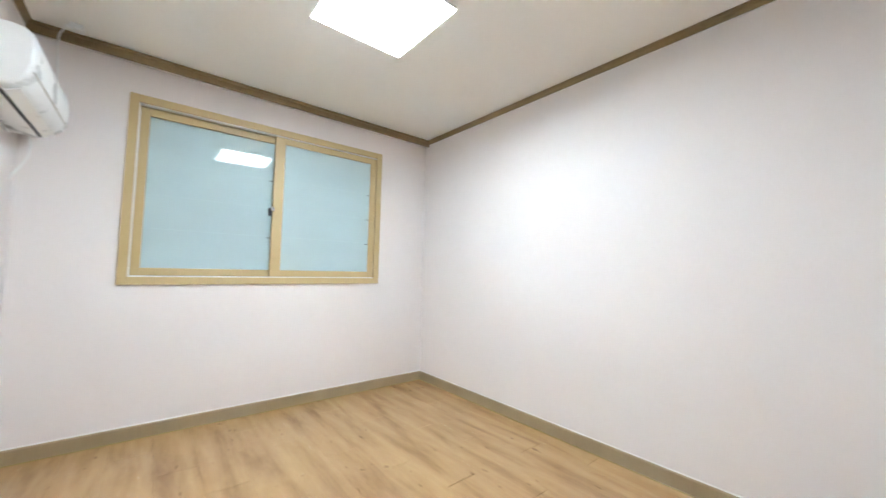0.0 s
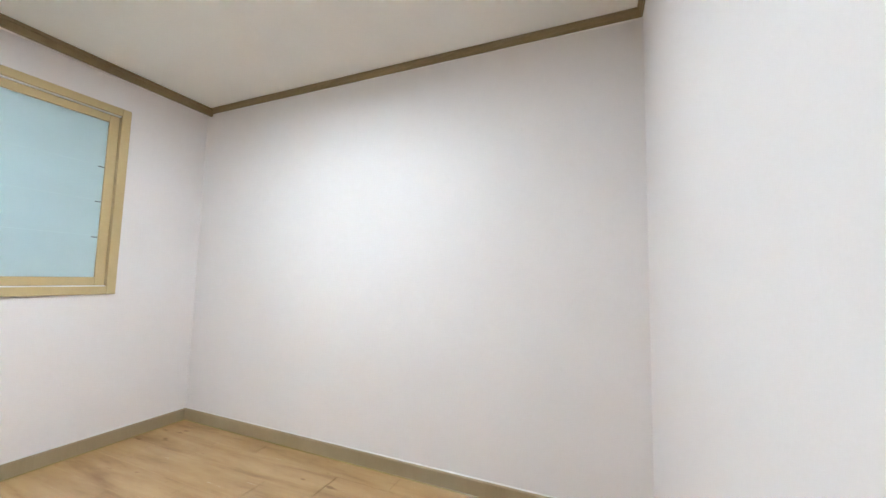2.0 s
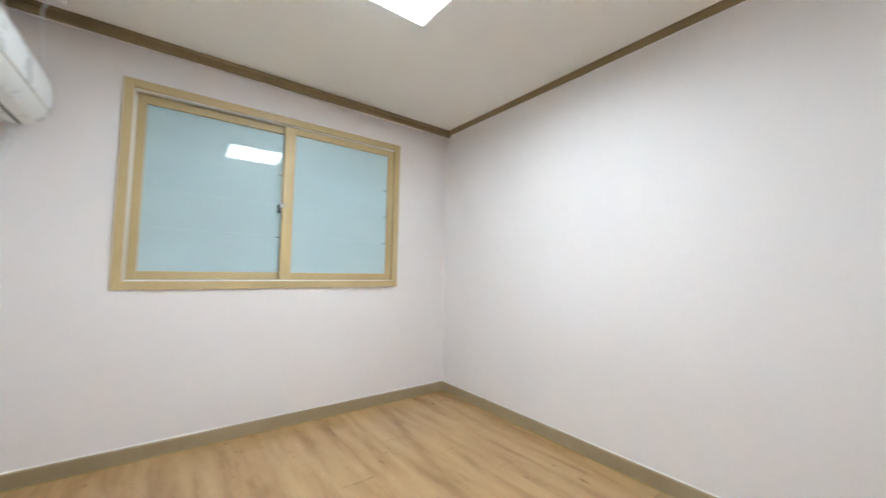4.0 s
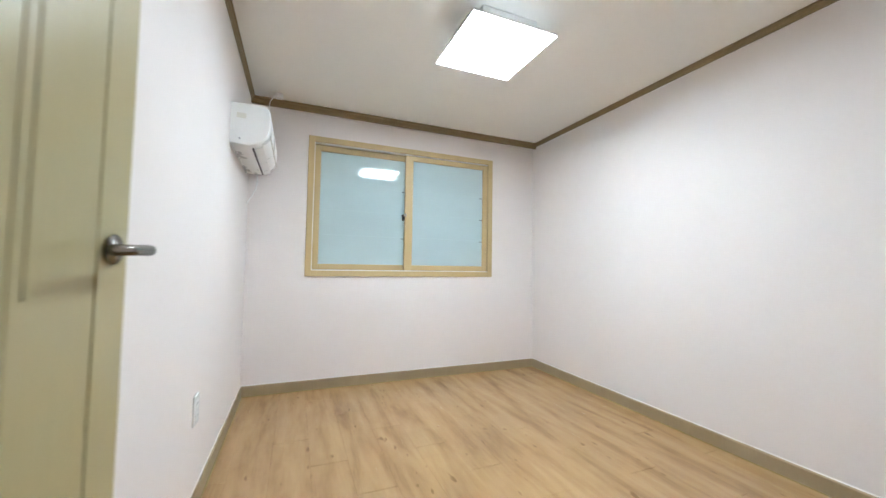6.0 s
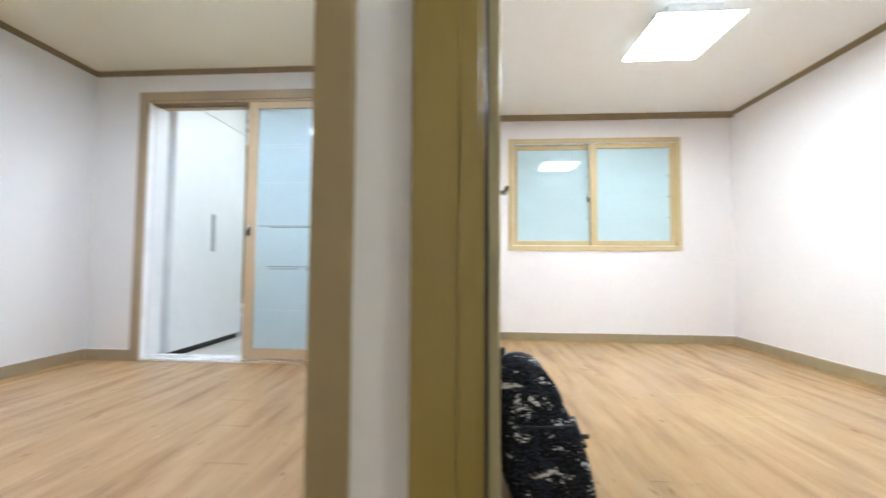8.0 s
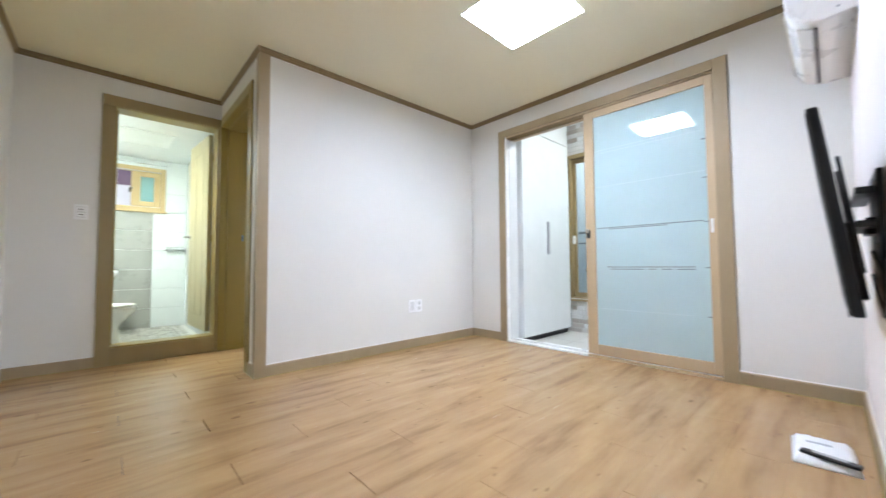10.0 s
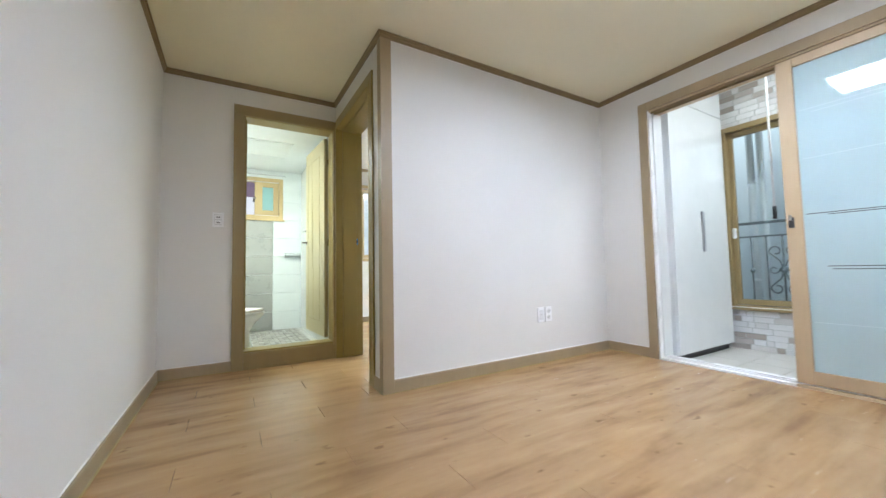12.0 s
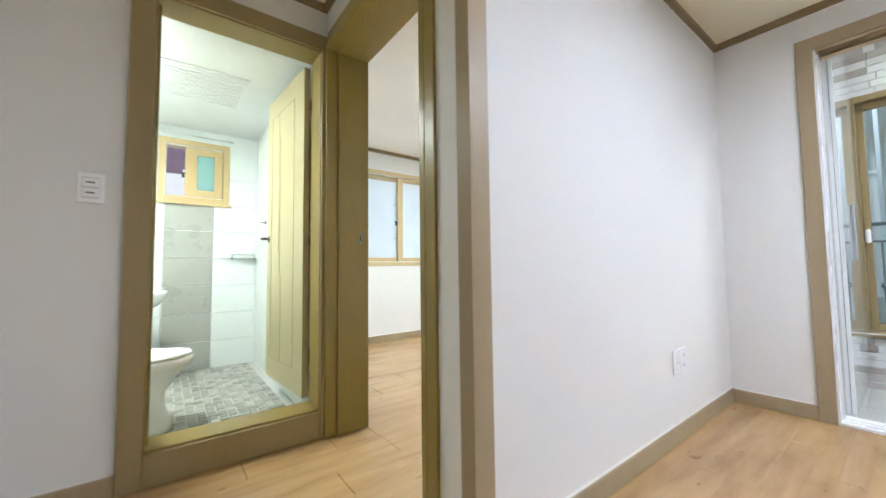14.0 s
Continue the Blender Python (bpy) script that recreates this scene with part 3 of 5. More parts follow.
def window(name, label, axis, c, inward, a0, a1, z0, z1, mat, glass, open_left=False, ticks=True, rim=0.05):
    """A two-sash sliding window: outer frame, two sashes with bottom and top rails, panes, catch. inward: +1 or -1, the way into the room."""
    w = thing(name, label, "window", kind="structure")

    def bx(u0, u1, d0, d1, v0, v1, bevel=0.003):
        p, q = sorted((c + inward * d0, c + inward * d1))
        return box(u0, u1, p, q, v0, v1, bevel) if axis == 'x' else box(p, q, u0, u1, v0, v1, bevel)
    t = 0.05
    for u0, u1, v0, v1 in ((a0, a0 + t, z0, z1), (a1 - t, a1, z0, z1), (a0 + t, a1 - t, z1 - t, z1), (a0 + t, a1 - t, z0, z0 + t)):
        part("window_frame", bx(u0, u1, -0.12, 0.016, v0, v1), mat, w)
    for u0, u1, v0, v1 in ((a0 + t, a0 + t + 0.006, z0 + t, z1 - t), (a0 + t + 0.006, a1 - t, z0 + t, z0 + t + 0.006), (a0 + t + 0.006, a1 - t, z1 - t - 0.006, z1 - t)):
        part("track_lip", bx(u0, u1, -0.03, 0.004, v0, v1, 0.0), M_CAULK, w, "pale track lip")
    mid, s, ov = (a0 + a1) / 2, rim, 0.03
    near, far = (-0.040, -0.006), (-0.085, -0.050)
    for k, (l, r, dd) in enumerate((((a0 + 0.19) if open_left else (a0 + t + 0.008), (a1 - t - 0.004) if open_left else (mid + ov), far), ((a0 + 0.19) if open_left else (mid - ov), a1 - t - 0.004, near))):
        lo, hi = z0 + t + 0.008, z1 - t - 0.008
        lead = s + 0.026 if k else s
        sash = part("sash", bx(l, l + lead, *dd, lo, hi), mat, w)
        part("stile", bx(r - s, r, *dd, lo, hi), mat, sash)
        part("rail", bx(l + lead, r - s, *dd, lo, lo + s), mat, sash)
        part("rail", bx(l + lead, r - s, *dd, hi - s, hi), mat, sash)
        g = (dd[0] + dd[1]) / 2
        part("pane", bx(l + lead - 0.004, r - s + 0.004, g - 0.004, g + 0.004, lo + s - 0.004, hi - s + 0.004, 0.0), glass, sash, "milky frosted pane")
        if ticks:
            for i, f in enumerate((0.70, 0.475, 0.25)):
                z = lo + s + f * (hi - lo - 2 * s)
                e = r - s - 0.002
                part("etched_line", bx(e - 0.030, e, g + 0.004, g + 0.0050, z - 0.003, z + 0.003, 0.0), M_ETCH, sash, "short clear line in the frosting")
                part("etched_line", bx(l + lead + 0.04, e - 0.032, g + 0.004, g + 0.0046, z - 0.0025 + 0.012, z + 0.012, 0.0), M_ETCH_PALE, sash, "pale line in the frosting")
    zc = z0 + (z1 - z0) * 0.46
    edge = a0 + 0.19 if open_left else mid - ov
    latch = part("catch", bx(edge - 0.022, edge, -0.045, -0.01, zc - 0.03, zc + 0.03, 0.004), M_BLACK, w, "black sash catch")
    part("catch_lever", bx(edge - 0.016, edge + 0.012, -0.012, 0.006, zc + 0.005, zc + 0.035, 0.004), M_CHROME, latch, "chrome catch lever")
    return w


window("window_1", "beige two-sash sliding window with frosted blue-green panes", 'x', BY1, -1, *W1, M_SASH, M_GLASS_W)
window("window_2", "beige two-sash sliding window of the second room, frosted panes", 'y', RX0, 1, *W2, M_SASH, M_GLASS_R)

door_frame("door_frame_bedroom", "ochre wood-film frame of the bedroom doorway", D1, HY1, BY0, 0.10, (1, 1), 0.06, 0.028, 0.062)
door_frame("door_frame_room", "ochre wood-film frame of the second room's doorway", D2, HY1, RY0, 0.085, (0, 1), 0.06)
d = leaf("door_bedroom", "open cream wooden bedroom door with carved panel lines", (-0.470, -0.285, 0), 87.2, 0.785, 0.012, 2.15, -1, (0.25, 1.1, 1.9))
lever(d, 0.725, 1.09, -1, -1)
lever(d, 0.725, 1.09, 1, -1)
d = leaf("door_bathroom", "open cream wooden bathroom door with carved panel lines", (-5.085, -0.503, 0), 184.5, 0.69, 0.165, 2.135, 1, (0.4, 1.1, 1.9))
lever(d, 0.645, 1.13, 1, -1)

# black filler strip: paints the shade in the gap between jamb and leaf
part("seal", box(-0.499, -0.476, -0.303, -0.290, 0.0, 2.15), M_BLACK, bpy.data.objects["door_frame_bedroom"], "black strip standing in for the shade in the hinge gap")
# strike plates in the two jambs
def strike(at, turn, label):
    s = thing("strike_plate", label, "strike plate", at, turn)
    plate = part("plate", box(-0.012, 0.012, -0.0016, 0.0, -0.030, 0.030, 0.0006), M_BLUE, s)
    part("lip", box(-0.020, -0.0125, -0.0022, 0.0, -0.015, 0.015, 0.0006), M_BLUE, s)
    part("latch_hole", box(-0.006, 0.007, -0.0026, -0.0014, -0.014, 0.014), M_BLACK, s, "dark latch hole")
    for z in (-0.023, 0.023):
        part("screw", tube((0, -0.0014, z), (0, -0.0028, z), 0.0026), M_STEEL, plate)


strike((D1[1] - 0.0005, -0.323, 1.103), -90, "steel strike plate in blue protective film on the bedroom jamb")
strike((D2[0] + 0.0005, -0.262, 1.085), 90, "steel strike plate in blue protective film on the room jamb")

# bathroom door frame with its raised sill
f = thing("door_frame_bathroom", "ochre wood-film bathroom door frame with a raised sill", "door frame", kind="structure")
x0, x1 = HX0 - 0.16, HX0
y0, y1, zs, zt = D3
for a, c in ((y0 - J, y0), (y1, y1 + J)):
    part("jamb", box(x0, x1 + 0.002, a, c, 0, zt, 0.002), M_FRAME, f)
part("head", box(x0, x1 + 0.002, y0 - J, y1 + J, zt, zt + J, 0.002), M_FRAME, f)
part("sill", box(x0, x1 + 0.002, y0, y1, 0, zs, 0.003), M_FRAME, f)
part("casing", box(x1 + 0.003, x1 + 0.020, y0 - 0.09, y0 - 0.004, 0, zt + 0.004, 0.003), M_CASING, f)
part("casing", box(x1 + 0.003, x1 + 0.020, y1 + 0.004, HY1 - 0.003, 0, zt + 0.004, 0.003), M_CASING, f)
part("casing", box(x1 + 0.003, x1 + 0.020, y0 - 0.09, HY1 - 0.003, zt + 0.0045, zt + 0.092, 0.003), M_CASING, f)
part("sill_front", box(x1 + 0.003, x1 + 0.018, y0 - 0.0035, y1 + 0.0035, 0, zs - 0.012, 0.003), M_CASING, f)
part("stop", box(x0 + 0.05, x0 + 0.09, y0, y0 + 0.012, zs, zt), M_FRAME, f)

# sliding glass door
s = thing("sliding_door", "beige sliding door with frosted glass, half open", "sliding door", kind="structure")
x0, x1, z0, z1 = S1
for u0, u1, v0, v1 in ((x0, x0 + 0.075, 0, z1), (x1 - 0.085, x1, 0, z1), (x0 + 0.075, x1 - 0.085, z1 - 0.075, z1)):
    part("casing", box(u0, u1, LY1 - 0.016, LY1 + 0.004, v0, v1, 0.003), M_TRIM, s)
part("frame_post", box(x0 + 0.014, x0 + 0.085, LY1 + 0.005, KY0 + 0.01, 0, z1 - 0.014), M_WHITE, s, "white frame post")
part("frame_post", box(x1 - 0.09, x1 - 0.014, LY1 + 0.005, KY0 + 0.01, 0, z1 - 0.014), M_SASH_L, s)
part("frame_head", box(x0 + 0.085, x1 - 0.09, LY1 + 0.005, KY0 + 0.01, z1 - 0.085, z1 - 0.014), M_SASH_L, s)
part("frame_lining", box(x0 + 0.0855, x0 + 0.096, LY1 + 0.05, KY0 + 0.02, 0.02, z1 - 0.09), M_GLOSS, s, "white frame lining")
part("threshold", box(x0 + 0.085, -2.336, LY1 - 0.002, KY0 + 0.01, -0.06, 0.016, 0.003), M_WHITE, s, "white threshold rail")
part("frame_sill", box(-2.335, x1 - 0.09, LY1 - 0.002, KY0 + 0.01, -0.06, 0.018, 0.003), M_SASH_L, s)
for yy in (LY1 + 0.028, LY1 + 0.075):
    part("track", box(x0 + 0.097, x1 - 0.09, yy, yy + 0.006, 0.016, 0.026), M_WHITE, s, "white door track")
    part("top_track", box(x0 + 0.097, x1 - 0.09, yy - 0.012, yy - 0.008, z1 - 0.105, z1 - 0.085), M_MOULD, s)


def panel(x0, x1, y, z0, z1, lines):
    p = part("panel_stile", box(x0, x0 + 0.085, y, y + 0.034, z0, z1, 0.004), M_SASH_L, s)
    part("panel_stile", box(x1 - 0.05, x1, y, y + 0.034, z0, z1, 0.004), M_SASH_L, p)
    part("panel_rail", box(x0 + 0.085, x1 - 0.05, y, y + 0.034, z0, z0 + 0.085, 0.004), M_SASH_L, p)
    part("panel_rail", box(x0 + 0.085, x1 - 0.05, y, y + 0.034, z1 - 0.06, z1, 0.004), M_SASH_L, p)
    part("pane", box(x0 + 0.081, x1 - 0.046, y + 0.013, y + 0.021, z0 + 0.081, z1 - 0.056), M_GLASS_D, p, "frosted pale aqua glass with etched lines")
    if lines:
        a, c = x0 + 0.10, x1 - 0.06
        for z, u0, u1, dark in ((1.79, a, a + 0.5, 0), (1.765, a + 0.05, c, 0), (1.47, a, c, 0), (1.11, a, c - 0.02, 1), (1.098, a + 0.10, c - 0.25, 1), (0.775, a + 0.08, c - 0.08, 1), (0.757, a + 0.10, a + 0.36, 1), (0.757, a + 0.40, a + 0.45, 1), (0.757, a + 0.49, a + 0.56, 1), (0.757, a + 0.60, c - 0.08, 1), (0.42, a, c - 0.1, 0)):
            part("etched_line", box(u0, u1, y + 0.0118, y + 0.0132, z, z + 0.005), M_ETCH if dark else M_ETCH_PALE, p, "etched line in the glass")
        for z in (1.70, 1.42, 1.1, 0.77, 0.42):
            part("etched_line", box(c - 0.02, c + 0.012, y + 0.0118, y + 0.0132, z, z + 0.005), M_ETCH, p, "short clear line in the glass")


panel(-2.335, -1.386, LY1 + 0.012, 0.027, 2.155, True)
panel(-2.300, -1.388, LY1 + 0.060, 0.027, 2.155, False)
part("lock_body", box(-2.318, -2.290, LY1 - 0.006, LY1 + 0.013, 1.03, 1.10, 0.004), M_BLACK, s, "black sash lock")
part("lock_lever", box(-2.312, -2.296, LY1 - 0.022, LY1 - 0.005, 1.075, 1.115, 0.004), M_CHROME, s, "chrome lock lever")
part("finger_pull", box(-1.425, -1.405, LY1 + 0.006, LY1 + 0.013, 1.02, 1.12, 0.004), M_WHITE, s, "white finger pull")


# ---- fixtures ----
def ceiling_light(label, cx, cy, glow, size=0.50):
    c = thing("ceiling_light", label, "ceiling light", (cx, cy, H), group="ceiling lights")
    h = size / 2
    part("base", box(-0.17, 0.17, -0.19, 0.19, -0.055, 0, 0.006), M_WHITE, c)
    for sx in (-1, 1):
        for sy in (-1, 1):
            part("standoff", tube((sx * 0.12, sy * 0.14, -0.055), (sx * 0.12, sy * 0.14, -0.086), 0.01), M_STEEL, c)
    part("frame", box(-h, h, -h, h, -0.100, -0.086, 0.002), M_WHITE, c)
    part("diffuser", box(-h + 0.004, h - 0.004, -h + 0.004, h - 0.004, -0.1035, -0.1005), glow, c, "glowing white LED diffuser")
    for k in range(6):
        u = -h + 0.04 + k * (size - 0.08) / 5
        for p in ((u, h - 0.03), (u, 0.03 - h)):
            part("led", tube((p[0], p[1], -0.086), (p[0], p[1], -0.074), 0.011, seg=8), M_LED_DOT, c, "glowing LED")
    return c


def ceiling_light_at(x0, x1, y0, y1, glow, label):
    return ceiling_light(label, (x0 + x1) / 2, (y0 + y1) / 2, glow, ((x1 - x0) + (y1 - y0)) / 2)


ceiling_light_at(0.652, 1.145, 1.19, 1.72, M_LED_BED, "thin square LED ceiling light, lit, in the bedroom")
ceiling_light_at(-2.335, -1.815, 0.30, 0.825, M_LED_LIV, "thin square LED ceiling light, lit, in the living room")
ceiling_light_at(-5.7, -5.2, 0.95, 1.45, M_LED_ROOM, "thin square LED ceiling light, lit, in the second room")


def disc_lamp(label, x, y, z, glow, r):
    c = thing("ceiling_lamp", label, "ceiling lamp", (x, y, z))
    part("rim", tube((0, 0, 0), (0, 0, -0.03), r, seg=32, bevel=0.004), M_WHITE, c, smooth=True)
    part("diffuser", tube((0, 0, -0.0305), (0, 0, -0.036), r - 0.012, seg=32), glow, c, "glowing white diffuser")


disc_lamp("round white LED lamp under the bathroom ceiling, lit", -5.60, -1.50, 2.20, M_LED_BATH, 0.16)
# the hall lamp is an added, unseen fill that brightens the south-facing walls
disc_lamp("round white fill lamp added out of view at the entrance end of the hall, lit", 0.70, -1.25, H, M_ENTRY_FILL, 0.16)
disc_lamp("round white LED lamp under the utility room ceiling, lit", -1.95, 2.60, 2.75, M_LED_KIT, 0.17)

c = thing("smoke_detector", "round white smoke detector on the bedroom ceiling", "smoke detector", (0.885, 0.935, H))
part("base", tube((0, 0, 0), (0, 0, -0.012), 0.052, seg=32), M_WHITE, c, smooth=True)
part("body", tube((0, 0, -0.012), (0, 0, -0.042), 0.047, r2=0.032, seg=32, bevel=0.004), M_WHITE, c, smooth=True)
part("sensor", tube((0, 0, -0.042), (0, 0, -0.058), 0.017, r2=0.012, seg=20), M_STEEL, c, "grey sensor tip", True)

c = thing("ceiling_socket", "small white cable box on the ceiling corner", "cable box", (-0.29, 2.80, H))
part("body", box(-0.028, 0.028, -0.03, 0.03, -0.035, 0, 0.006), M_WHITE, c)
part("cable_gland", tube((-0.028, 0, -0.018), (-0.045, 0.0, -0.024), 0.008), M_WHITE, c, smooth=True)
b = bent([(-0.33, 2.80, 2.405), (-0.36, 2.84, 2.37), (-0.372, 2.90, 2.33), (-0.375, 2.945, 2.26), (-0.37, 2.955, 2.15), (-0.36, 2.955, 2.02)], 0.0045)
tagged(link_mesh("power_cable", b, M_WHITE, True), "white cable from the ceiling box to the air conditioner", "cable")


def air_conditioner(label, x_wall, y0, y1, z0, z1, out):
    """A wall unit whose back lies on x = x_wall; out: +1 or -1, the way that it stands out."""
    a = thing("air_conditioner", label, "air conditioner", (x_wall, y0, z0), group="wall air conditioners")
    h, L, dp = z1 - z0, y1 - y0, 0.21
    prof = [(0.0, 0.0), (0.10, -0.008), (0.155, 0.012), (0.195, 0.055), (0.209, 0.10), (0.211, h * 0.7), (0.204, h * 0.9), (0.18, h * 0.985), (0.15, h), (0.0, h)]
    b = bmesh.new()
    rows = []
    for y, k in ((0.0, 0.965), (0.012, 0.995), (0.03, 1.0), (L - 0.03, 1.0), (L - 0.012, 0.995), (L, 0.965)):
        rows.append([b.verts.new((out * d * k, y, h / 2 + (z - h / 2) * k)) for d, z in prof])
    n = len(prof)
    for u, v in zip(rows, rows[1:]):
        for k in range(n):
            b.faces.new((u[k], u[(k + 1) % n], v[(k + 1) % n], v[k]))
    b.faces.new(rows[0])
    b.faces.new(rows[-1])
    bmesh.ops.recalc_face_normals(b, faces=b.faces[:])
    shell = part("body", b, M_WHITE, a, smooth=True)
    for f in shell.data.polygons:
        f.use_smooth = len(f.vertices) == 4
    part("outlet_slot", box(*sorted((out * 0.112, out * 0.120)), 0.06, L - 0.06, -0.011, 0.004), M_BLACK, a, "dark outlet slot")
    b = box(*sorted((out * 0.128, out * 0.176)), 0.05, L - 0.05, -0.012, -0.007, 0.0015)
    bmesh.ops.rotate(b, cent=(out * 0.128, 0, -0.010), matrix=Matrix.Rotation(-out * radians(24), 3, 'Y'), verts=b.verts)
    part("louvre", b, M_WHITE, a)
    part("panel_gap", box(*sorted((out * 0.205, out * 0.2125)), 0.02, L - 0.02, h * 0.30, h * 0.304), M_IVORY, a, "thin panel gap")
    part("sticker", box(*sorted((out * 0.03, out * 0.08)), -0.0012, 0.0015, h * 0.62, h * 0.62 + 0.03), M_IVORY, a, "rating sticker on the end cap")
    part("end_screw", tube((out * 0.05, 0.004, 0.03), (out * 0.05, -0.001, 0.03), 0.005), M_GREYMETAL, a)
    part("mounting_plate", box(*sorted((0.0, out * 0.006)), 0.03, L - 0.03, -0.012, 0.0), M_WHITE, a)
    return a


air_conditioner("white wall air conditioner beside the bedroom window", BX0 + 0.001, 2.03, 2.82, 1.765, 2.01, 1)
air_conditioner("white wall air conditioner above the television", LX1 - 0.001, 0.88, 1.67, 1.805, 2.05, -1)
b = bent([(-0.43, 2.80, 1.76), (-0.425, 2.83, 1.72), (-0.44, 2.87, 1.66), (-0.47, 2.89, 1.60), (-0.492, 2.88, 1.56), (-0.497, 2.87, 1.53)], 0.005)
tagged(link_mesh("drain_hose", b, M_WHITE, True), "thin white hose below the bedroom air conditioner", "hose")


M_GREYLINE = surface("light_grey_plastic", (0.66, 0.66, 0.65), (0.71, 0.71, 0.70), 0.4, bump=0.02)


def wall_plate(name, label, category, at, turn, w, h, kind_of):
    """A plate whose back lies on a wall and whose face looks along local -y."""
    p = thing(name, label, category, at, turn)
    plate = part("plate", box(-w / 2, w / 2, -0.009, 0, -h / 2, h / 2, 0.003), M_SWITCH, p)
    if kind_of == "switch":
        part("inner_frame", box(-w * 0.33, w * 0.33, -0.0105, -0.009, -h * 0.36, h * 0.36, 0.0006), M_GREYLINE, plate)
        for z0, z1 in ((0.004, h * 0.31), (-h * 0.31, -0.004)):
            part("rocker", box(-w * 0.30, w * 0.30, -0.0145, -0.0105, z0, z1, 0.0015), M_SWITCH, plate)
            part("marker", box(-w * 0.16, w * 0.16, -0.0152, -0.0146, (z0 + z1) / 2 - 0.003, (z0 + z1) / 2 + 0.003), M_HANDLE, plate, "dark marker")
    elif kind_of == "single":
        part("inner_frame", box(-w * 0.10, w * 0.34, -0.0105, -0.009, -h * 0.36, h * 0.36, 0.0006), M_GREYLINE, plate)
        part("rocker", box(-w * 0.07, w * 0.31, -0.0150, -0.0105, -h * 0.34, h * 0.34, 0.0015), M_SWITCH, plate)
    elif kind_of == "socket":
        for z in (-0.026, 0.026):
            part("socket_face", tube((0, -0.009, z), (0, -0.0105, z), 0.021, seg=24), M_GREYLINE, plate)
            for dx in (-0.009, 0.009):
                part("pin_hole", tube((dx, -0.0105, z), (dx, -0.0112, z), 0.0032, seg=10), M_BLACK, plate, "dark pin hole")
    else:
        part("cover", box(-w * 0.3, w * 0.3, -0.011, -0.009, -h * 0.34, h * 0.34, 0.001), M_GREYLINE, plate)
        part("aerial_port", tube((0, -0.011, 0.0), (0, -0.014, 0.0), 0.005), M_STEEL, plate)
    return p


wall_plate("wall_socket", "white double wall socket low on the living room wall", "wall socket", (LX0 + 0.0005, 1.050, 0.402), 90, 0.078, 0.125, "socket")
wall_plate("aerial_socket", "white aerial plate beside the living room socket", "wall socket", (LX0 + 0.0005, 0.964, 0.402), 90, 0.078, 0.125, "aerial")
wall_plate("wall_socket", "white double wall socket behind the bedroom door", "wall socket", (BX0 + 0.0005, 1.50, 0.445), 90, 0.075, 0.125, "socket")
wall_plate("wall_socket", "white double wall socket low on the hall wall", "wall socket", (-2.365, HY0 + 0.0005, 0.455), 180, 0.078, 0.125, "socket")
wall_plate("light_switch", "white two-rocker light switch beside the bathroom door", "light switch", (HX0 + 0.0005, -1.408, 1.244), 90, 0.082, 0.122, "switch")
wall_plate("light_switch", "white light switch beside the bedroom door", "light switch", (0.478, HY1 - 0.0005, 1.282), 0, 0.070, 0.112, "single")

# television on its arm
t = thing("television", "black flat television on a tilted wall bracket", "television", (-0.812, 0.05, 0.672))
shear = Matrix.Identity(4)
shear[0][2] = -0.115


def tv_part(name, b, mat, label=""):
    bmesh.ops.transform(b, matrix=shear, verts=b.verts)
    return part(name, b, mat, t, label)


tv_part("back_shell", box(-0.012, 0.012, 0.0, 0.92, 0.0, 0.525, 0.006), M_SCREEN)
shell = tv_part("electronics_bulge", box(0.012, 0.030, 0.16, 0.76, 0.03, 0.24, 0.008), M_BLACK)
tv_part("screen", box(-0.0145, -0.012, 0.012, 0.908, 0.018, 0.513), M_SCREEN, "glossy black screen")
tv_part("bezel", box(-0.016, -0.0125, 0.0, 0.92, 0.0, 0.016), M_BLACK)
rail = tv_part("bracket_rail", box(0.030, 0.040, 0.30, 0.325, 0.10, 0.45, 0.002), M_BLACK)
tv_part("bracket_rail", box(0.030, 0.040, 0.56, 0.585, 0.10, 0.45, 0.002), M_BLACK)
part("bracket_bar", box(0.012, 0.050, 0.26, 0.63, 0.325, 0.345, 0.002), M_BLACK, t)
part("bracket_bar", box(0.012, 0.050, 0.26, 0.63, 0.23, 0.25, 0.002), M_BLACK, t)
plate = part("wall_plate", box(0.056, 0.0675, 0.30, 0.58, 0.14, 0.40, 0.002), M_BLACK, t)
part("arm", box(0.034, 0.056, 0.36, 0.52, 0.215, 0.265, 0.003), M_BLACK, plate)
part("bolt", tube((0.056, 0.34, 0.36), (0.050, 0.34, 0.36), 0.008, seg=6), M_STEEL, plate)
part("bolt", tube((0.056, 0.34, 0.18), (0.050, 0.34, 0.18), 0.008, seg=6), M_STEEL, plate)
part("cable", bent([(0.035, 0.20, 0.10), (0.045, 0.22, 0.03), (0.055, 0.27, -0.02), (0.060, 0.33, 0.02), (0.060, 0.35, 0.15)], 0.004), M_BLACK, t, smooth=True)
part("cable", bent([(0.035, 0.16, 0.16), (0.05, 0.15, 0.10), (0.056, 0.20, 0.05), (0.060, 0.29, 0.09), (0.060, 0.33, 0.17)], 0.004), M_BLACK, t, smooth=True)

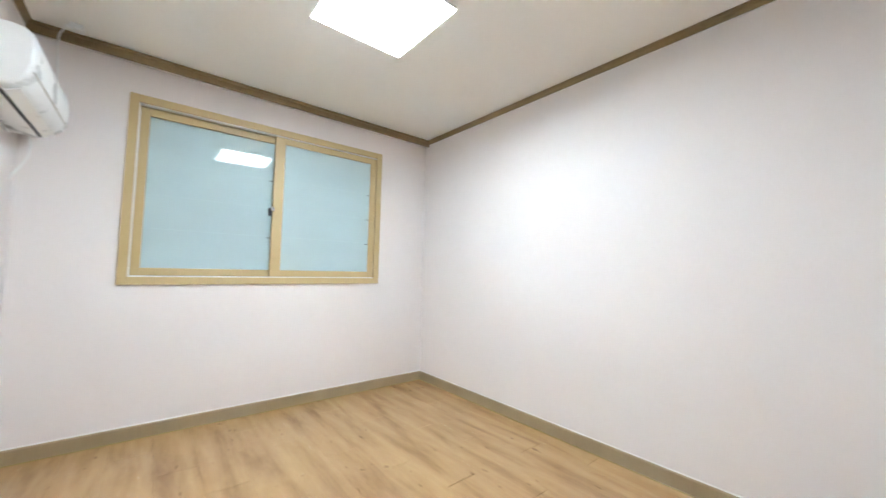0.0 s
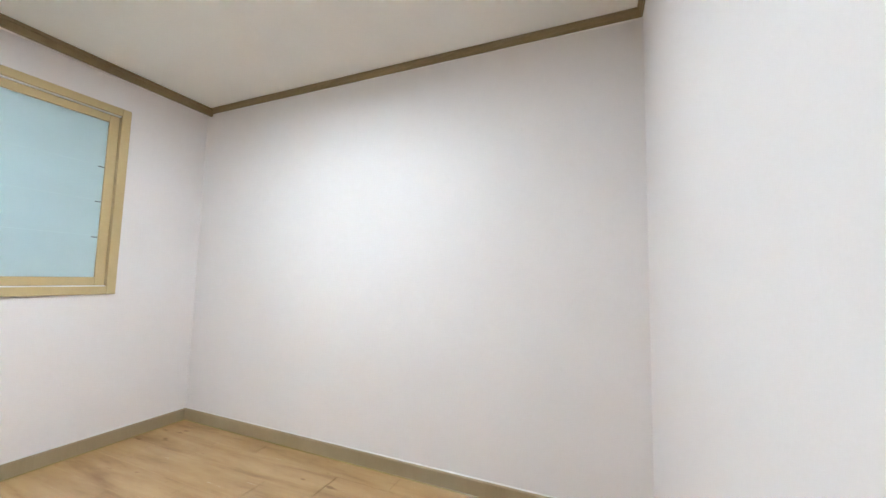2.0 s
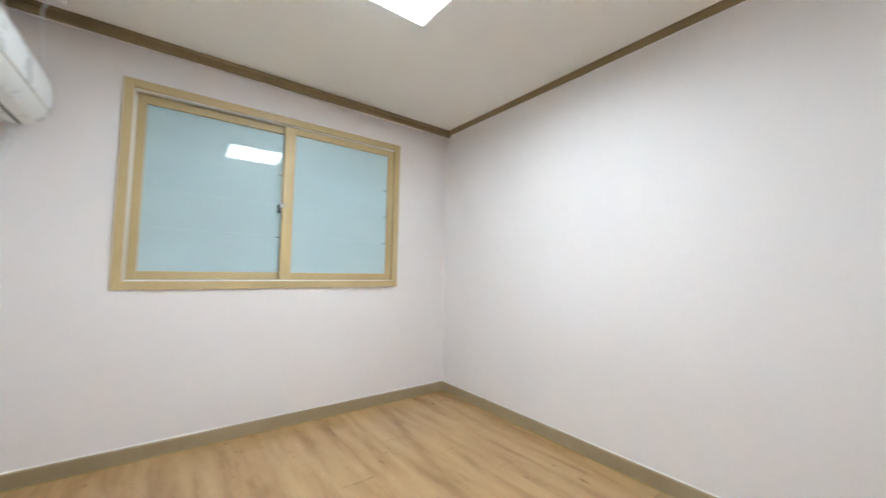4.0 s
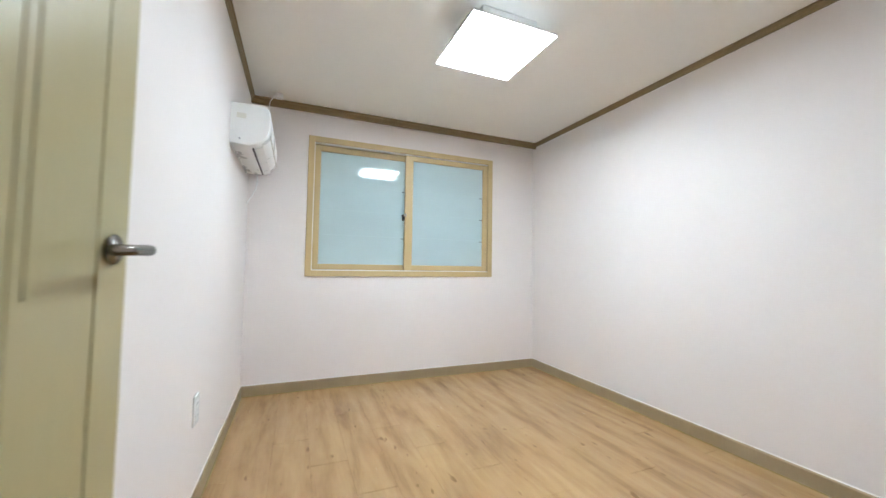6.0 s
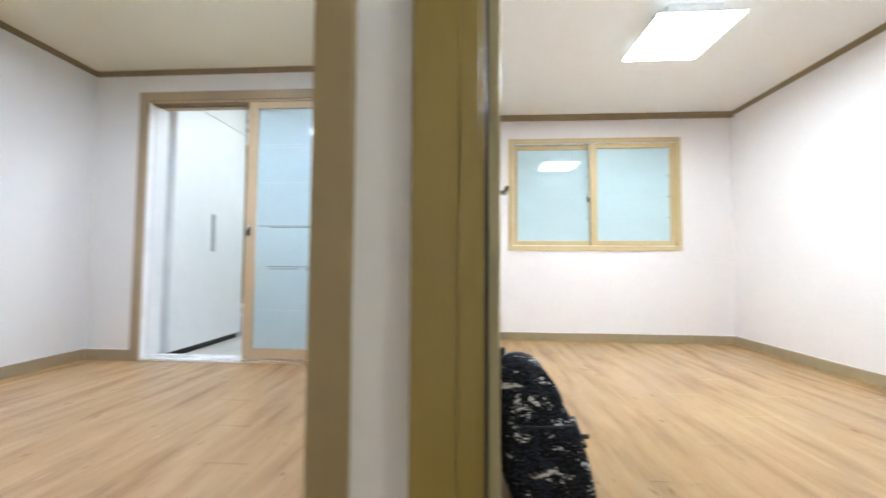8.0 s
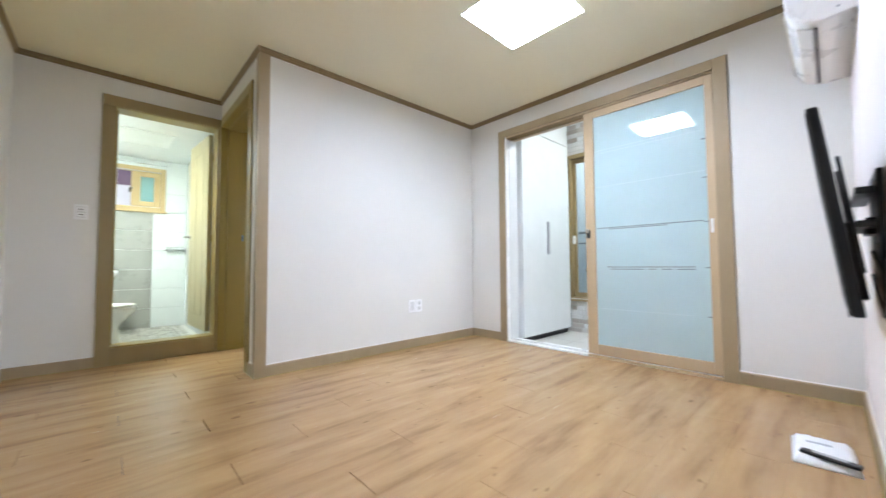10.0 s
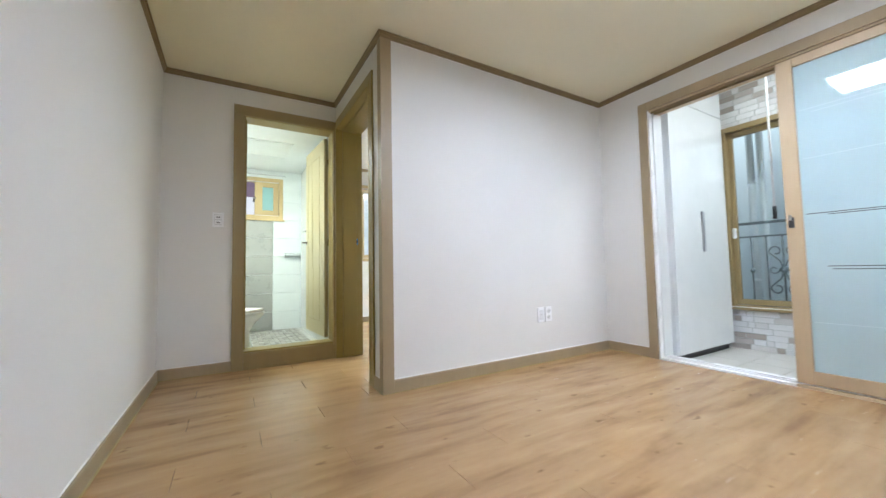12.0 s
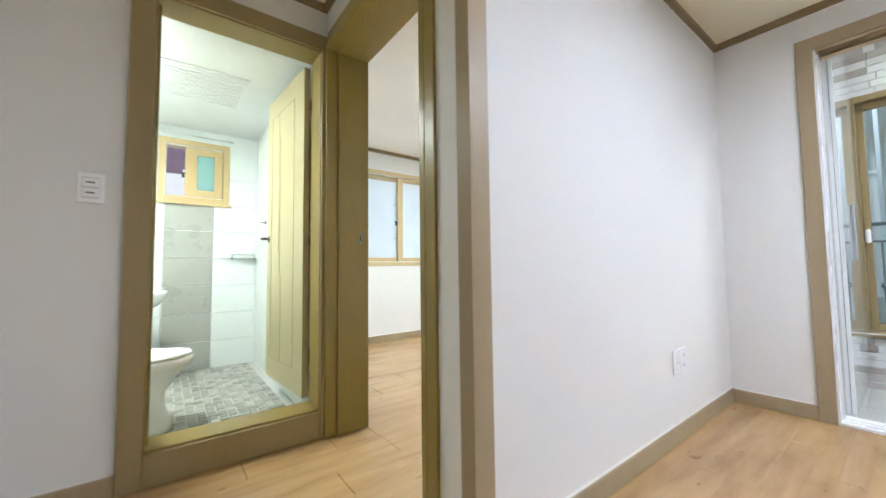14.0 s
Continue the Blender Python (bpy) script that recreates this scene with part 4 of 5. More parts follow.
# manual and remote control on the floor
m = thing("manual_bag", "clear bag with folded white manual on the floor", "manual", (-0.905, 0.955, 0.0), 4)
b = bmesh.new()
bmesh.ops.create_grid(b, x_segments=18, y_segments=22, size=0.5)
for v in b.verts:
    u, w = v.co.x, v.co.y
    edge = min(0.5 - abs(u), 0.5 - abs(w))
    v.co = (u * 0.19, w * 0.28, 0.006 + min(edge * 0.3, 0.026) + 0.006 * noise.noise((u * 7, w * 7, 1)))
ext = bmesh.ops.extrude_face_region(b, geom=b.faces[:])
for v in [g for g in ext["geom"] if isinstance(g, bmesh.types.BMVert)]:
    v.co.z = 0.001
bmesh.ops.recalc_face_normals(b, faces=b.faces[:])
part("booklet", b, M_PAPER, m, "crumpled white booklet", True)
part("cover_print", box(-0.05, 0.03, 0.03, 0.05, 0.0325, 0.0335), M_GREYMETAL, m, "grey printed bar")
r = thing("remote_control", "slim dark remote control lying on the manual", "remote control", (-0.885, 0.845, 0.030), -12)
part("body", box(-0.085, 0.085, -0.019, 0.019, 0, 0.014, 0.005), M_BLACK, r)
part("keys", box(-0.05, 0.05, -0.011, 0.011, 0.0142, 0.0152), M_GREYMETAL, r)

# backpack behind the bedroom door
k = thing("backpack", "black and grey pixel-camouflage backpack leaning on the open door", "backpack", (-0.262, 0.385, 0.0), 6)


def pillow(w, d, h, at, bulge=0.3, lean=0.0, taper=0.7, lumps=0.012, seed=0, back=0.0):
    """A stuffed cloth body: a rounded box, narrower at the top."""
    b = bmesh.new()
    bmesh.ops.create_cube(b, size=1.0)
    bmesh.ops.subdivide_edges(b, edges=b.edges[:], cuts=11, use_grid_fill=True)
    for v in b.verts:
        p = v.co * 2
        q = Vector((p.x * math.sqrt(max(0, 1 - p.y ** 2 / 2 - p.z ** 2 / 2 + p.y ** 2 * p.z ** 2 / 3)), p.y * math.sqrt(max(0, 1 - p.z ** 2 / 2 - p.x ** 2 / 2 + p.z ** 2 * p.x ** 2 / 3)), p.z * math.sqrt(max(0, 1 - p.x ** 2 / 2 - p.y ** 2 / 2 + p.x ** 2 * p.y ** 2 / 3))))
        p = p.lerp(q, bulge)
        s = 1 - (1 - taper) * max(0, p.z * 0.5 + 0.3) ** 1.5
        nz = noise.noise((p.x * 1.9 + seed, p.y * 1.9, p.z * 1.9)) * lumps + noise.noise((p.x * 5 + seed, p.y * 5, p.z * 5)) * lumps * 0.4
        v.co = (at[0] + p.x * w / 2 * s + lean * p.z + nz, at[1] + p.y * d / 2 * s + back * p.z + nz, at[2] + h / 2 + p.z * h / 2)
    return b


def shell_of(b, keep, grow, depth):
    """The part of a cloth body where keep() holds, lifted off it by a little, with a turned-in hem."""
    cent = Vector((0.0, 0.02, 0.22))
    bmesh.ops.delete(b, geom=[v for v in b.verts if not keep(v.co)], context='VERTS')
    for v in b.verts:
        v.co = cent + (v.co - cent) * grow
    rim = [e for e in b.edges if e.is_boundary]
    ext = bmesh.ops.extrude_edge_only(b, edges=rim)
    for v in [q for q in ext["geom"] if isinstance(q, bmesh.types.BMVert)]:
        v.co = cent + (v.co - cent) * depth
    return b


def bag():
    return pillow(0.31, 0.29, 0.455, (-0.005, 0.0, 0.003), 0.50, -0.052, 0.36, 0.016, 3, 0.055)


part("body", bag(), M_BAG, k, smooth=True)
part("top_flap", shell_of(bag(), lambda c: c.z > 0.28 + 0.25 * c.x, 1.035, 0.94), M_BAG, k, smooth=True)
pocket = part("front_pocket", shell_of(bag(), lambda c: c.y < -0.03 and 0.03 < c.z < 0.27 and abs(c.x) < 0.13, 1.10, 0.88), M_BAG, k, smooth=True)
part("side_pocket", pillow(0.07, 0.16, 0.20, (0.135, 0.0, 0.02), 0.6, -0.01, 0.8, 0.010, 13), M_BAG, k, smooth=True)
part("carry_handle", bent([(-0.112, 0.07, 0.36), (-0.126, 0.085, 0.44), (-0.120, 0.09, 0.474), (-0.102, 0.09, 0.474), (-0.094, 0.08, 0.40)], 0.011), M_STRAP, k, smooth=True)
part("shoulder_strap", bent([(-0.07, 0.10, 0.41), (-0.12, 0.10, 0.355), (-0.15, 0.09, 0.24), (-0.155, 0.06, 0.10), (-0.14, 0.03, 0.02)], 0.016), M_STRAP, k, smooth=True)
part("compression_strap", bent([(0.025, -0.055, 0.333), (0.052, -0.01, 0.338), (0.060, 0.05, 0.338), (0.045, 0.105, 0.33)], 0.009), M_STRAP, k, smooth=True)
part("buckle", box(0.050, 0.074, -0.005, 0.022, 0.323, 0.368, 0.005), M_BLACK, k)
part("strap_end", box(0.165, 0.200, -0.012, -0.004, 0.165, 0.182, 0.002), M_STRAP, k, "grey loose strap end")
part("zip", bent([(-0.11, -0.115, 0.262), (-0.05, -0.140, 0.268), (0.03, -0.142, 0.268), (0.10, -0.115, 0.262)], 0.004), M_STRAP, pocket, smooth=True)

# ---- utility room ----
structure("floor_utility", box(KX0, KX1, KY0 + 0.01, KY1, -0.2, -0.066), M_GROUT, "grouted floor of the utility room", "floor")
c = thing("tall_cabinet", "tall glossy white storage cabinet with a grey bar handle", "cabinet", (0, 0, 0))
part("body", box(KX0 + 0.005, -3.172, 2.09, 3.128, 0.0, 2.33), M_GLOSS, c)
part("door_panel", box(-3.170, -3.150, 2.092, 3.126, 0.005, 2.325, 0.002), M_GLOSS, c, "high-gloss white door")
part("handle", box(-3.149, -3.135, 2.585, 2.630, 0.925, 1.31, 0.003), M_GREYMETAL, c, "long grey bar handle")
part("filler_panel", box(KX0 + 0.005, -3.151, 2.092, 3.126, 2.333, 2.745), M_GLOSS, c, "white filler panel up to the ceiling")
part("plinth", box(KX0 + 0.005, -3.195, 2.105, 3.118, -0.060, 0.0), M_BLACK, c, "dark recessed plinth")

w = thing("window_4", "ochre-framed utility window with clear glass", "window", kind="structure")
a0, a1, z0, z1 = W4
for u0, u1, v0, v1 in ((a0, a0 + 0.038, z0, z1), (a1 - 0.038, a1, z0, z1), (a0 + 0.038, a1 - 0.038, z1 - 0.05, z1), (a0 + 0.038, a1 - 0.038, z0, z0 + 0.05)):
    part("window_frame", box(u0, u1, KY1 - 0.062, KY1 + 0.11, v0, v1, 0.003), M_CASING, w)
mid = (a0 + a1) / 2
for l, r, y in ((a0 + 0.040, mid + 0.03, KY1 + 0.0), (mid - 0.03, a1 - 0.040, KY1 + 0.045)):
    part("sash", box(l, l + 0.04, y, y + 0.035, z0 + 0.055, z1 - 0.055, 0.003), M_CASING, w)
    part("stile", box(r - 0.04, r, y, y + 0.035, z0 + 0.055, z1 - 0.055, 0.003), M_CASING, w)
    part("rail", box(l + 0.04, r - 0.04, y, y + 0.035, z0 + 0.055, z0 + 0.105, 0.003), M_CASING, w)
    part("rail", box(l + 0.04, r - 0.04, y, y + 0.035, z1 - 0.105, z1 - 0.055, 0.003), M_CASING, w)
    g = part("pane", box(l + 0.036, r - 0.036, y + 0.014, y + 0.020, z0 + 0.101, z1 - 0.101), M_CLEAR, w, "clear glass pane")
    g.visible_shadow = False
part("lock", box(a0 + 0.046, a0 + 0.076, KY1 - 0.045, KY1 - 0.001, 1.06, 1.17, 0.013, 3), M_WHITE, w, "white sash lock")
part("sealant_line", box(a0 + 0.002, a1 - 0.002, KY1 - 0.066, KY1 - 0.060, z0 + 0.026, z0 + 0.035, 0.001), M_CAULK, w, "white sealant line on the lower frame")

g = thing("window_grille", "grey wrought-iron window guard with scrolls", "window guard", (0, KY1 + 0.19, 0))
for z, r in ((0.42, 0.010), (1.22, 0.014), (1.08, 0.008)):
    part("rail", box(a0 + 0.02, a1 - 0.02, -0.012, 0.012, z - r, z + r, 0.003), M_IRON, g)
for i in range(14):
    x = a0 + 0.12 + i * 0.125
    if i % 4 == 2:
        continue
    part("bar", tube((x, 0, 0.42), (x, 0, 1.08), 0.008, seg=8), M_IRON, g, smooth=True)
    if i % 4 == 0:
        part("collar", tube((x, 0, 0.70), (x, 0, 0.755), 0.022, seg=12, bevel=0.009), M_IRON, g, smooth=True)


def scroll(cx, cz, sx, sz):
    """A C-shaped iron curl from the rosette outwards, its end rolled in."""
    pts = [(cx + sx * 0.012, 0, cz + sz * 0.035), (cx + sx * 0.028, 0, cz + sz * 0.09)]
    for i in range(34):
        a = i / 33
        ang = -0.25 + a * 1.75 * math.pi
        r = 0.052 * (1 - a * 0.62)
        pts.append((cx + sx * (0.058 + r * math.cos(ang)), 0, cz + sz * (0.185 + r * math.sin(ang) * 1.15)))
    return bent(pts, 0.007)


def side_scroll(cx, cz, sx):
    pts = [(cx + sx * 0.02, 0, cz)]
    for i in range(24):
        a = i / 23
        ang = math.pi + a * 1.8 * math.pi
        r = 0.042 * (1 - a * 0.55)
        pts.append((cx + sx * (0.078 + r * math.cos(ang)), 0, cz + r * math.sin(ang)))
    return bent(pts, 0.006)


for i in (2, 6, 10):
    cx = a0 + 0.12 + i * 0.125
    part("bar", tube((cx, 0, 0.42), (cx, 0, 1.08), 0.009, seg=8), M_IRON, g, smooth=True)
    part("rosette", tube((cx, -0.014, 0.735), (cx, 0.014, 0.735), 0.036, seg=10, bevel=0.010), M_IRON, g, smooth=True)
    for sx in (-1, 1):
        part("side_scroll", side_scroll(cx, 0.735, sx), M_IRON, g, smooth=True)
        for sz in (-1, 1):
            part("scroll", scroll(cx, 0.735, sx, sz), M_IRON, g, smooth=True)
b = bmesh.new()
n = 170
for i in range(n):
    p = [(-7.7 + (i + k) * 0.05, 5.2 + 0.014 * math.sin((i + k) * math.pi / 2.5)) for k in (0, 1)]
    b.faces.new([b.verts.new((p[0][0], p[0][1], -1.0)), b.verts.new((p[1][0], p[1][1], -1.0)), b.verts.new((p[1][0], p[1][1], 6.5)), b.verts.new((p[0][0], p[0][1], 6.5))])
bmesh.ops.remove_doubles(b, verts=b.verts[:], dist=1e-4)
ext = bmesh.ops.extrude_face_region(b, geom=b.faces[:])
for v in [q for q in ext["geom"] if isinstance(q, bmesh.types.BMVert)]:
    v.co.y += 0.004
structure("backdrop_fence", b, M_PVC, "pale blue-grey corrugated sheet wall outside the utility window", "fence", smooth=True)
q = thing("drain_pipe", "white plastic drain pipe outside the utility window", "pipe", (-3.09, 3.62, 0))
part("pipe", tube((0, 0, -1.0), (0, 0, 5.5), 0.034, seg=18), M_PIPE, q, smooth=True)
for z in (0.6, 1.65):
    part("clamp", tube((0, 0, z), (0, 0, z + 0.04), 0.039, seg=18), M_PIPE, q, smooth=True)
q = thing("drain_pipe", "white plastic drain pipe outside the utility window", "pipe", (-3.00, 3.62, 0))
part("pipe", tube((0, 0, -1.0), (0, 0, 5.5), 0.03, seg=18), M_PIPE, q, smooth=True)
q = thing("laundry_pole", "white pull cord hanging in the utility room, black grip", "pull cord", (-2.589, 2.545, 0))
part("cord", tube((0, 0, 2.75), (0, 0, 1.27), 0.008, seg=10), M_PIPE, q, smooth=True)
part("grip", tube((0, 0, 1.27), (0, 0, 1.165), 0.014, seg=12), M_BLACK, q, "black grip", True)

# ---- bathroom ----
structure("floor_bathroom", box(TX0, HX0 - 0.15, TY0, TY1, -0.1, 0.024), M_GROUT, "grouted bathroom floor", "floor")
w = window("window_3", "small yellow-beige bathroom window, one sash slid open", 'y', TX0, 1, *W3, M_SASH, M_GLASS_S, open_left=True, ticks=False, rim=0.066)
part("sill", box(TX0, TX0 + 0.04, W3[0] - 0.02, W3[1] + 0.02, W3[2] - 0.022, W3[2] - 0.001, 0.003), M_SASH, w)
p = thing("curtain_rail", "thin chrome rail above the bathroom window", "rail", (TX0, 0, 2.13))
part("rod", tube((0.03, W3[0], 0), (0.03, W3[1] + 0.03, 0), 0.006), M_CHROME, p, smooth=True)
for y in (W3[0] + 0.03, W3[1]):
    part("holder", box(0.0, 0.034, y - 0.006, y + 0.006, -0.008, 0.008), M_CHROME, p)
v = thing("ceiling_vent", "white slatted vent grille in the bathroom ceiling", "vent", (-5.86, -0.98, 2.20))
part("frame", box(-0.27, 0.27, -0.25, 0.25, -0.012, 0, 0.003), M_BATH_CEIL, v)
for i in range(12):
    part("slat", box(-0.24 + i * 0.041, -0.215 + i * 0.041, -0.225, 0.225, -0.020, -0.0122, 0.002), M_BATH_CEIL, v)
p = thing("glass_shelf", "glass bathroom shelf with chrome rail", "shelf", (TX0, -0.56, 1.03))
part("shelf_plate", box(0.002, 0.075, -0.13, 0.10, -0.004, 0.0), M_CLEAR, p, "clear glass plate")
part("rail", bent([(0.01, -0.125, 0.03), (0.07, -0.125, 0.03), (0.07, 0.095, 0.03), (0.01, 0.095, 0.03)], 0.003), M_CHROME, p, smooth=True)
for y in (-0.11, 0.08):
    part("bracket", box(0.0, 0.05, y - 0.008, y + 0.008, -0.016, -0.0065, 0.002), M_CHROME, p)
    part("post", tube((0.07, y, -0.006), (0.07, y, 0.03), 0.004), M_CHROME, p, smooth=True)
p = thing("towel_ring", "small chrome paper holder on the tiled wall", "holder", (-6.35, TY1 - 0.012, 1.33))
part("mount", tube((0, 0, 0), (0, -0.02, 0), 0.018), M_CHROME, p, smooth=True)
part("arm", bent([(0, -0.02, 0), (0, -0.05, -0.005), (0.05, -0.06, -0.01), (0.10, -0.055, -0.01)], 0.005), M_CHROME, p, smooth=True)


def lathe(profile, sx, sy, at, seg=36, shift=None):
    """An oval turned body: profile of (radius, height); shift moves each ring along y."""
    b = bmesh.new()
    rings = []
    for i, (r, z) in enumerate(profile):
        dy = shift[i] if shift else 0
        rings.append([b.verts.new((at[0] + sx * r * math.cos(a), at[1] + dy + sy * r * math.sin(a), at[2] + z)) for a in [2 * math.pi * k / seg for k in range(seg)]])
    for u, q in zip(rings, rings[1:]):
        for k in range(seg):
            b.faces.new((u[k], u[(k + 1) % seg], q[(k + 1) % seg], q[k]))
    b.faces.new(rings[0][::-1])
    b.faces.new(rings[-1])
    bmesh.ops.recalc_face_normals(b, faces=b.faces[:])
    return b


t = thing("toilet", "white ceramic toilet on the bathroom floor", "toilet", (-5.50, -1.285, 0.034))
part("bowl", lathe([(0.150, 0), (0.142, 0.03), (0.118, 0.12), (0.115, 0.20), (0.155, 0.29), (0.195, 0.345), (0.205, 0.375), (0.20, 0.392), (0.165, 0.395), (0.14, 0.36), (0.06, 0.27)], 0.92, 1.28, (0, 0, 0), shift=[-0.01, -0.01, -0.01, -0.01, 0, 0.01, 0.01, 0.01, 0.01, 0.01, 0.0]), M_CERAMIC, t, smooth=True)
part("seat", lathe([(0.198, 0.396), (0.204, 0.402), (0.2, 0.414), (0.15, 0.416), (0.145, 0.397)], 0.92, 1.25, (0, 0.005, 0)), M_WHITE, t, smooth=True)
part("lid", box(-0.17, 0.17, -0.262, -0.235, 0.42, 0.78, 0.012), M_WHITE, t)
part("tank", box(-0.19, 0.19, -0.490, -0.265, 0.36, 0.74, 0.02, 3), M_CERAMIC, t)
part("tank_lid", box(-0.20, 0.20, -0.492, -0.260, 0.742, 0.775, 0.01, 3), M_CERAMIC, t)
part("flush_button", tube((0, -0.35, 0.775), (0, -0.35, 0.783), 0.022), M_CHROME, t, smooth=True)
k = thing("washbasin", "white ceramic pedestal washbasin in the bathroom", "washbasin", (-6.38, -1.42, 0.034))
part("basin", lathe([(0.06, 0.55), (0.12, 0.57), (0.20, 0.62), (0.245, 0.68), (0.252, 0.72), (0.24, 0.735), (0.2, 0.72), (0.12, 0.64), (0.03, 0.62)], 0.95, 1.1, (0, 0, 0)), M_CERAMIC, k, smooth=True)
part("pedestal", lathe([(0.12, 0), (0.11, 0.03), (0.085, 0.15), (0.08, 0.4), (0.10, 0.55)], 1, 1, (0, -0.04, 0)), M_CERAMIC, k, smooth=True)
part("back_ledge", box(-0.22, 0.22, -0.357, -0.20, 0.66, 0.745, 0.015), M_CERAMIC, k)
part("tap", bent([(0, -0.25, 0.745), (0, -0.25, 0.86), (0, -0.20, 0.89), (0, -0.12, 0.87), (0, -0.11, 0.84)], 0.012), M_CHROME, k, smooth=True)

# what lies outside
structure("ground", box(-60, 60, -60, 60, -1.3, -1.0), M_GROUND, "grey concrete ground outside the flat", "ground")
structure("backdrop_bath", box(-8.2, -8.0, -1.6, -0.9, -1.0, 2.03), M_PALE, "pale neighbouring wall outside the bathroom window", "facade")
structure("backdrop_bath_upper", box(-8.2, -8.0, -1.6, -0.9, 2.031, 2.9), M_PURPLE, "dark neighbouring wall outside the bathroom window", "facade")

# ---- pieces: planks, tiles ----
PW, PL, GAP = 0.195, 0.97, 0.0002
E1, E2, E3, E4 = (-3.53 + k * PW for k in (16, 19, -6, -3))    # plank joints inside the two doorways
rooms = [(E1, E2, HY0, BY1 + 0.005), (BX0 - 0.005, E1, BY0, BY1 + 0.005), (E2, BX1 + 0.005, BY0, BY1 + 0.005), (D1[0] - 0.002, E1, HY1, BY0), (E2, D1[1] + 0.002, HY1, BY0),
         (LX1, E1, HY0, HY1), (E2, HX1, HY0, HY1), (LX0, LX1, HY0, LY1 - 0.002), (E3, E4, HY0, RY1), (HX0 - 0.002, E3, HY0, HY1), (E4, LX0, HY0, HY1),
         (D2[0] - 0.002, E3, HY1, RY0), (E4, D2[1] + 0.002, HY1, RY0), (RX0, E3, RY0, RY1), (E4, RX1, RY0, RY1)]


def floor_slab():
    b = None
    for x0, x1, y0, y1 in rooms:
        b = box(x0, x1, y0, y1, -0.12, -0.009, bm=b)
    return b


sub = structure("floor", floor_slab(), M_JOINT, "oak laminate floor through bedroom, hall and living room", "floor")
plank_meshes = {}


def plank_mesh(w, l):
    key = (round(w, 3), round(l, 3))
    if key not in plank_meshes:
        e, t = 0.0004, 0.0004
        E = 0.0014
        vs = [(GAP, E, -0.008), (w - GAP, E, -0.008), (w - GAP, l - E, -0.008), (GAP, l - E, -0.008),
              (GAP, E, -t), (w - GAP, E, -t), (w - GAP, l - E, -t), (GAP, l - E, -t),
              (GAP + e, E + e, 0), (w - GAP - e, E + e, 0), (w - GAP - e, l - E - e, 0), (GAP + e, l - E - e, 0)]
        fs = [(8, 9, 10, 11), (0, 3, 2, 1)] + [(a + k, a + (k + 1) % 4, a + 4 + (k + 1) % 4, a + 4 + k) for a in (0, 4) for k in range(4)]
        me = bpy.data.meshes.new("plank")
        me.from_pydata(vs, [], fs)
        me.materials.append(M_FLOOR)
        plank_meshes[key] = me
    return plank_meshes[key]


for rx0, rx1, ry0, ry1 in rooms:
    i0, i1 = math.floor((rx0 + 3.5301) / PW), math.floor((rx1 + 3.5299) / PW)
    for i in range(i0, i1 + 1):
        cx0, cx1 = max(rx0, -3.53 + i * PW), min(rx1, -3.53 + (i + 1) * PW)
        start = -0.21 - PL * ((i % 3) / 3)
        j = math.floor((ry0 - start) / PL)
        while start + j * PL < ry1:
            cy0, cy1 = max(ry0, start + j * PL), min(ry1, start + (j + 1) * PL)
            j += 1
            if cx1 - cx0 > 0.006 and cy1 - cy0 > 0.006:
                p = new("plank", plank_mesh(cx1 - cx0, cy1 - cy0))
                p.location, p.parent = (cx0, cy0, 0), sub

# mosaic bricks on the utility wall
host = bpy.data.objects["wall_utility_north"]
brick_meshes = {}
rnd = random.Random(5)


def piece_mesh(store, name, w, h, t, mat, axis='x'):
    key = (round(w, 3), round(h, 3), axis)
    if key not in store:
        b = box(0, w, -t, 0, 0, h) if axis == 'x' else box(0, t, 0, w, 0, h)
        top = [v for v in b.verts if (v.co.y < -t / 2 if axis == 'x' else v.co.x > t / 2)]
        for v in top:
            if axis == 'x':
                v.co.x += 0.002 if v.co.x < w / 2 else -0.002
            else:
                v.co.y += 0.002 if v.co.y < w / 2 else -0.002
            v.co.z += 0.002 if v.co.z < h / 2 else -0.002
        me = bpy.data.meshes.new(name)
        b.to_mesh(me)
        b.free()
        me.materials.append(mat)
        store[key] = me
    return store[key]


for z0, z1, rows in ((-0.062, 0.33, 7), (2.226, 2.745, 9)):
    rh = (z1 - z0) / rows
    for r in range(rows):
        x = -3.16 - rnd.random() * 0.06
        while x < KX1 - 0.05:
            wd = rnd.choice((0.06, 0.10, 0.16, 0.16, 0.20))
            wd = min(wd, KX1 - x)
            p = new("brick", piece_mesh(brick_meshes, "brick", wd - 0.005, rh - 0.005, 0.006, M_BRICK))
            p.location, p.parent = (x, KY1, z0 + r * rh), host
            x += wd
# utility floor tiles
host = bpy.data.objects["floor_utility"]
tile_meshes = {}
me = bpy.data.meshes.new("tile")
b = box(0, 0.296, 0, 0.296, -0.006, 0.006, 0.0015, 1)
b.to_mesh(me)
b.free()
me.materials.append(M_KTILE)
for i in range(10):
    for j in range(4):
        p = new("tile", me)
        p.location, p.parent = (KX0 + i * 0.3, KY0 + 0.012 + j * 0.3 - 0.02, -0.066), host
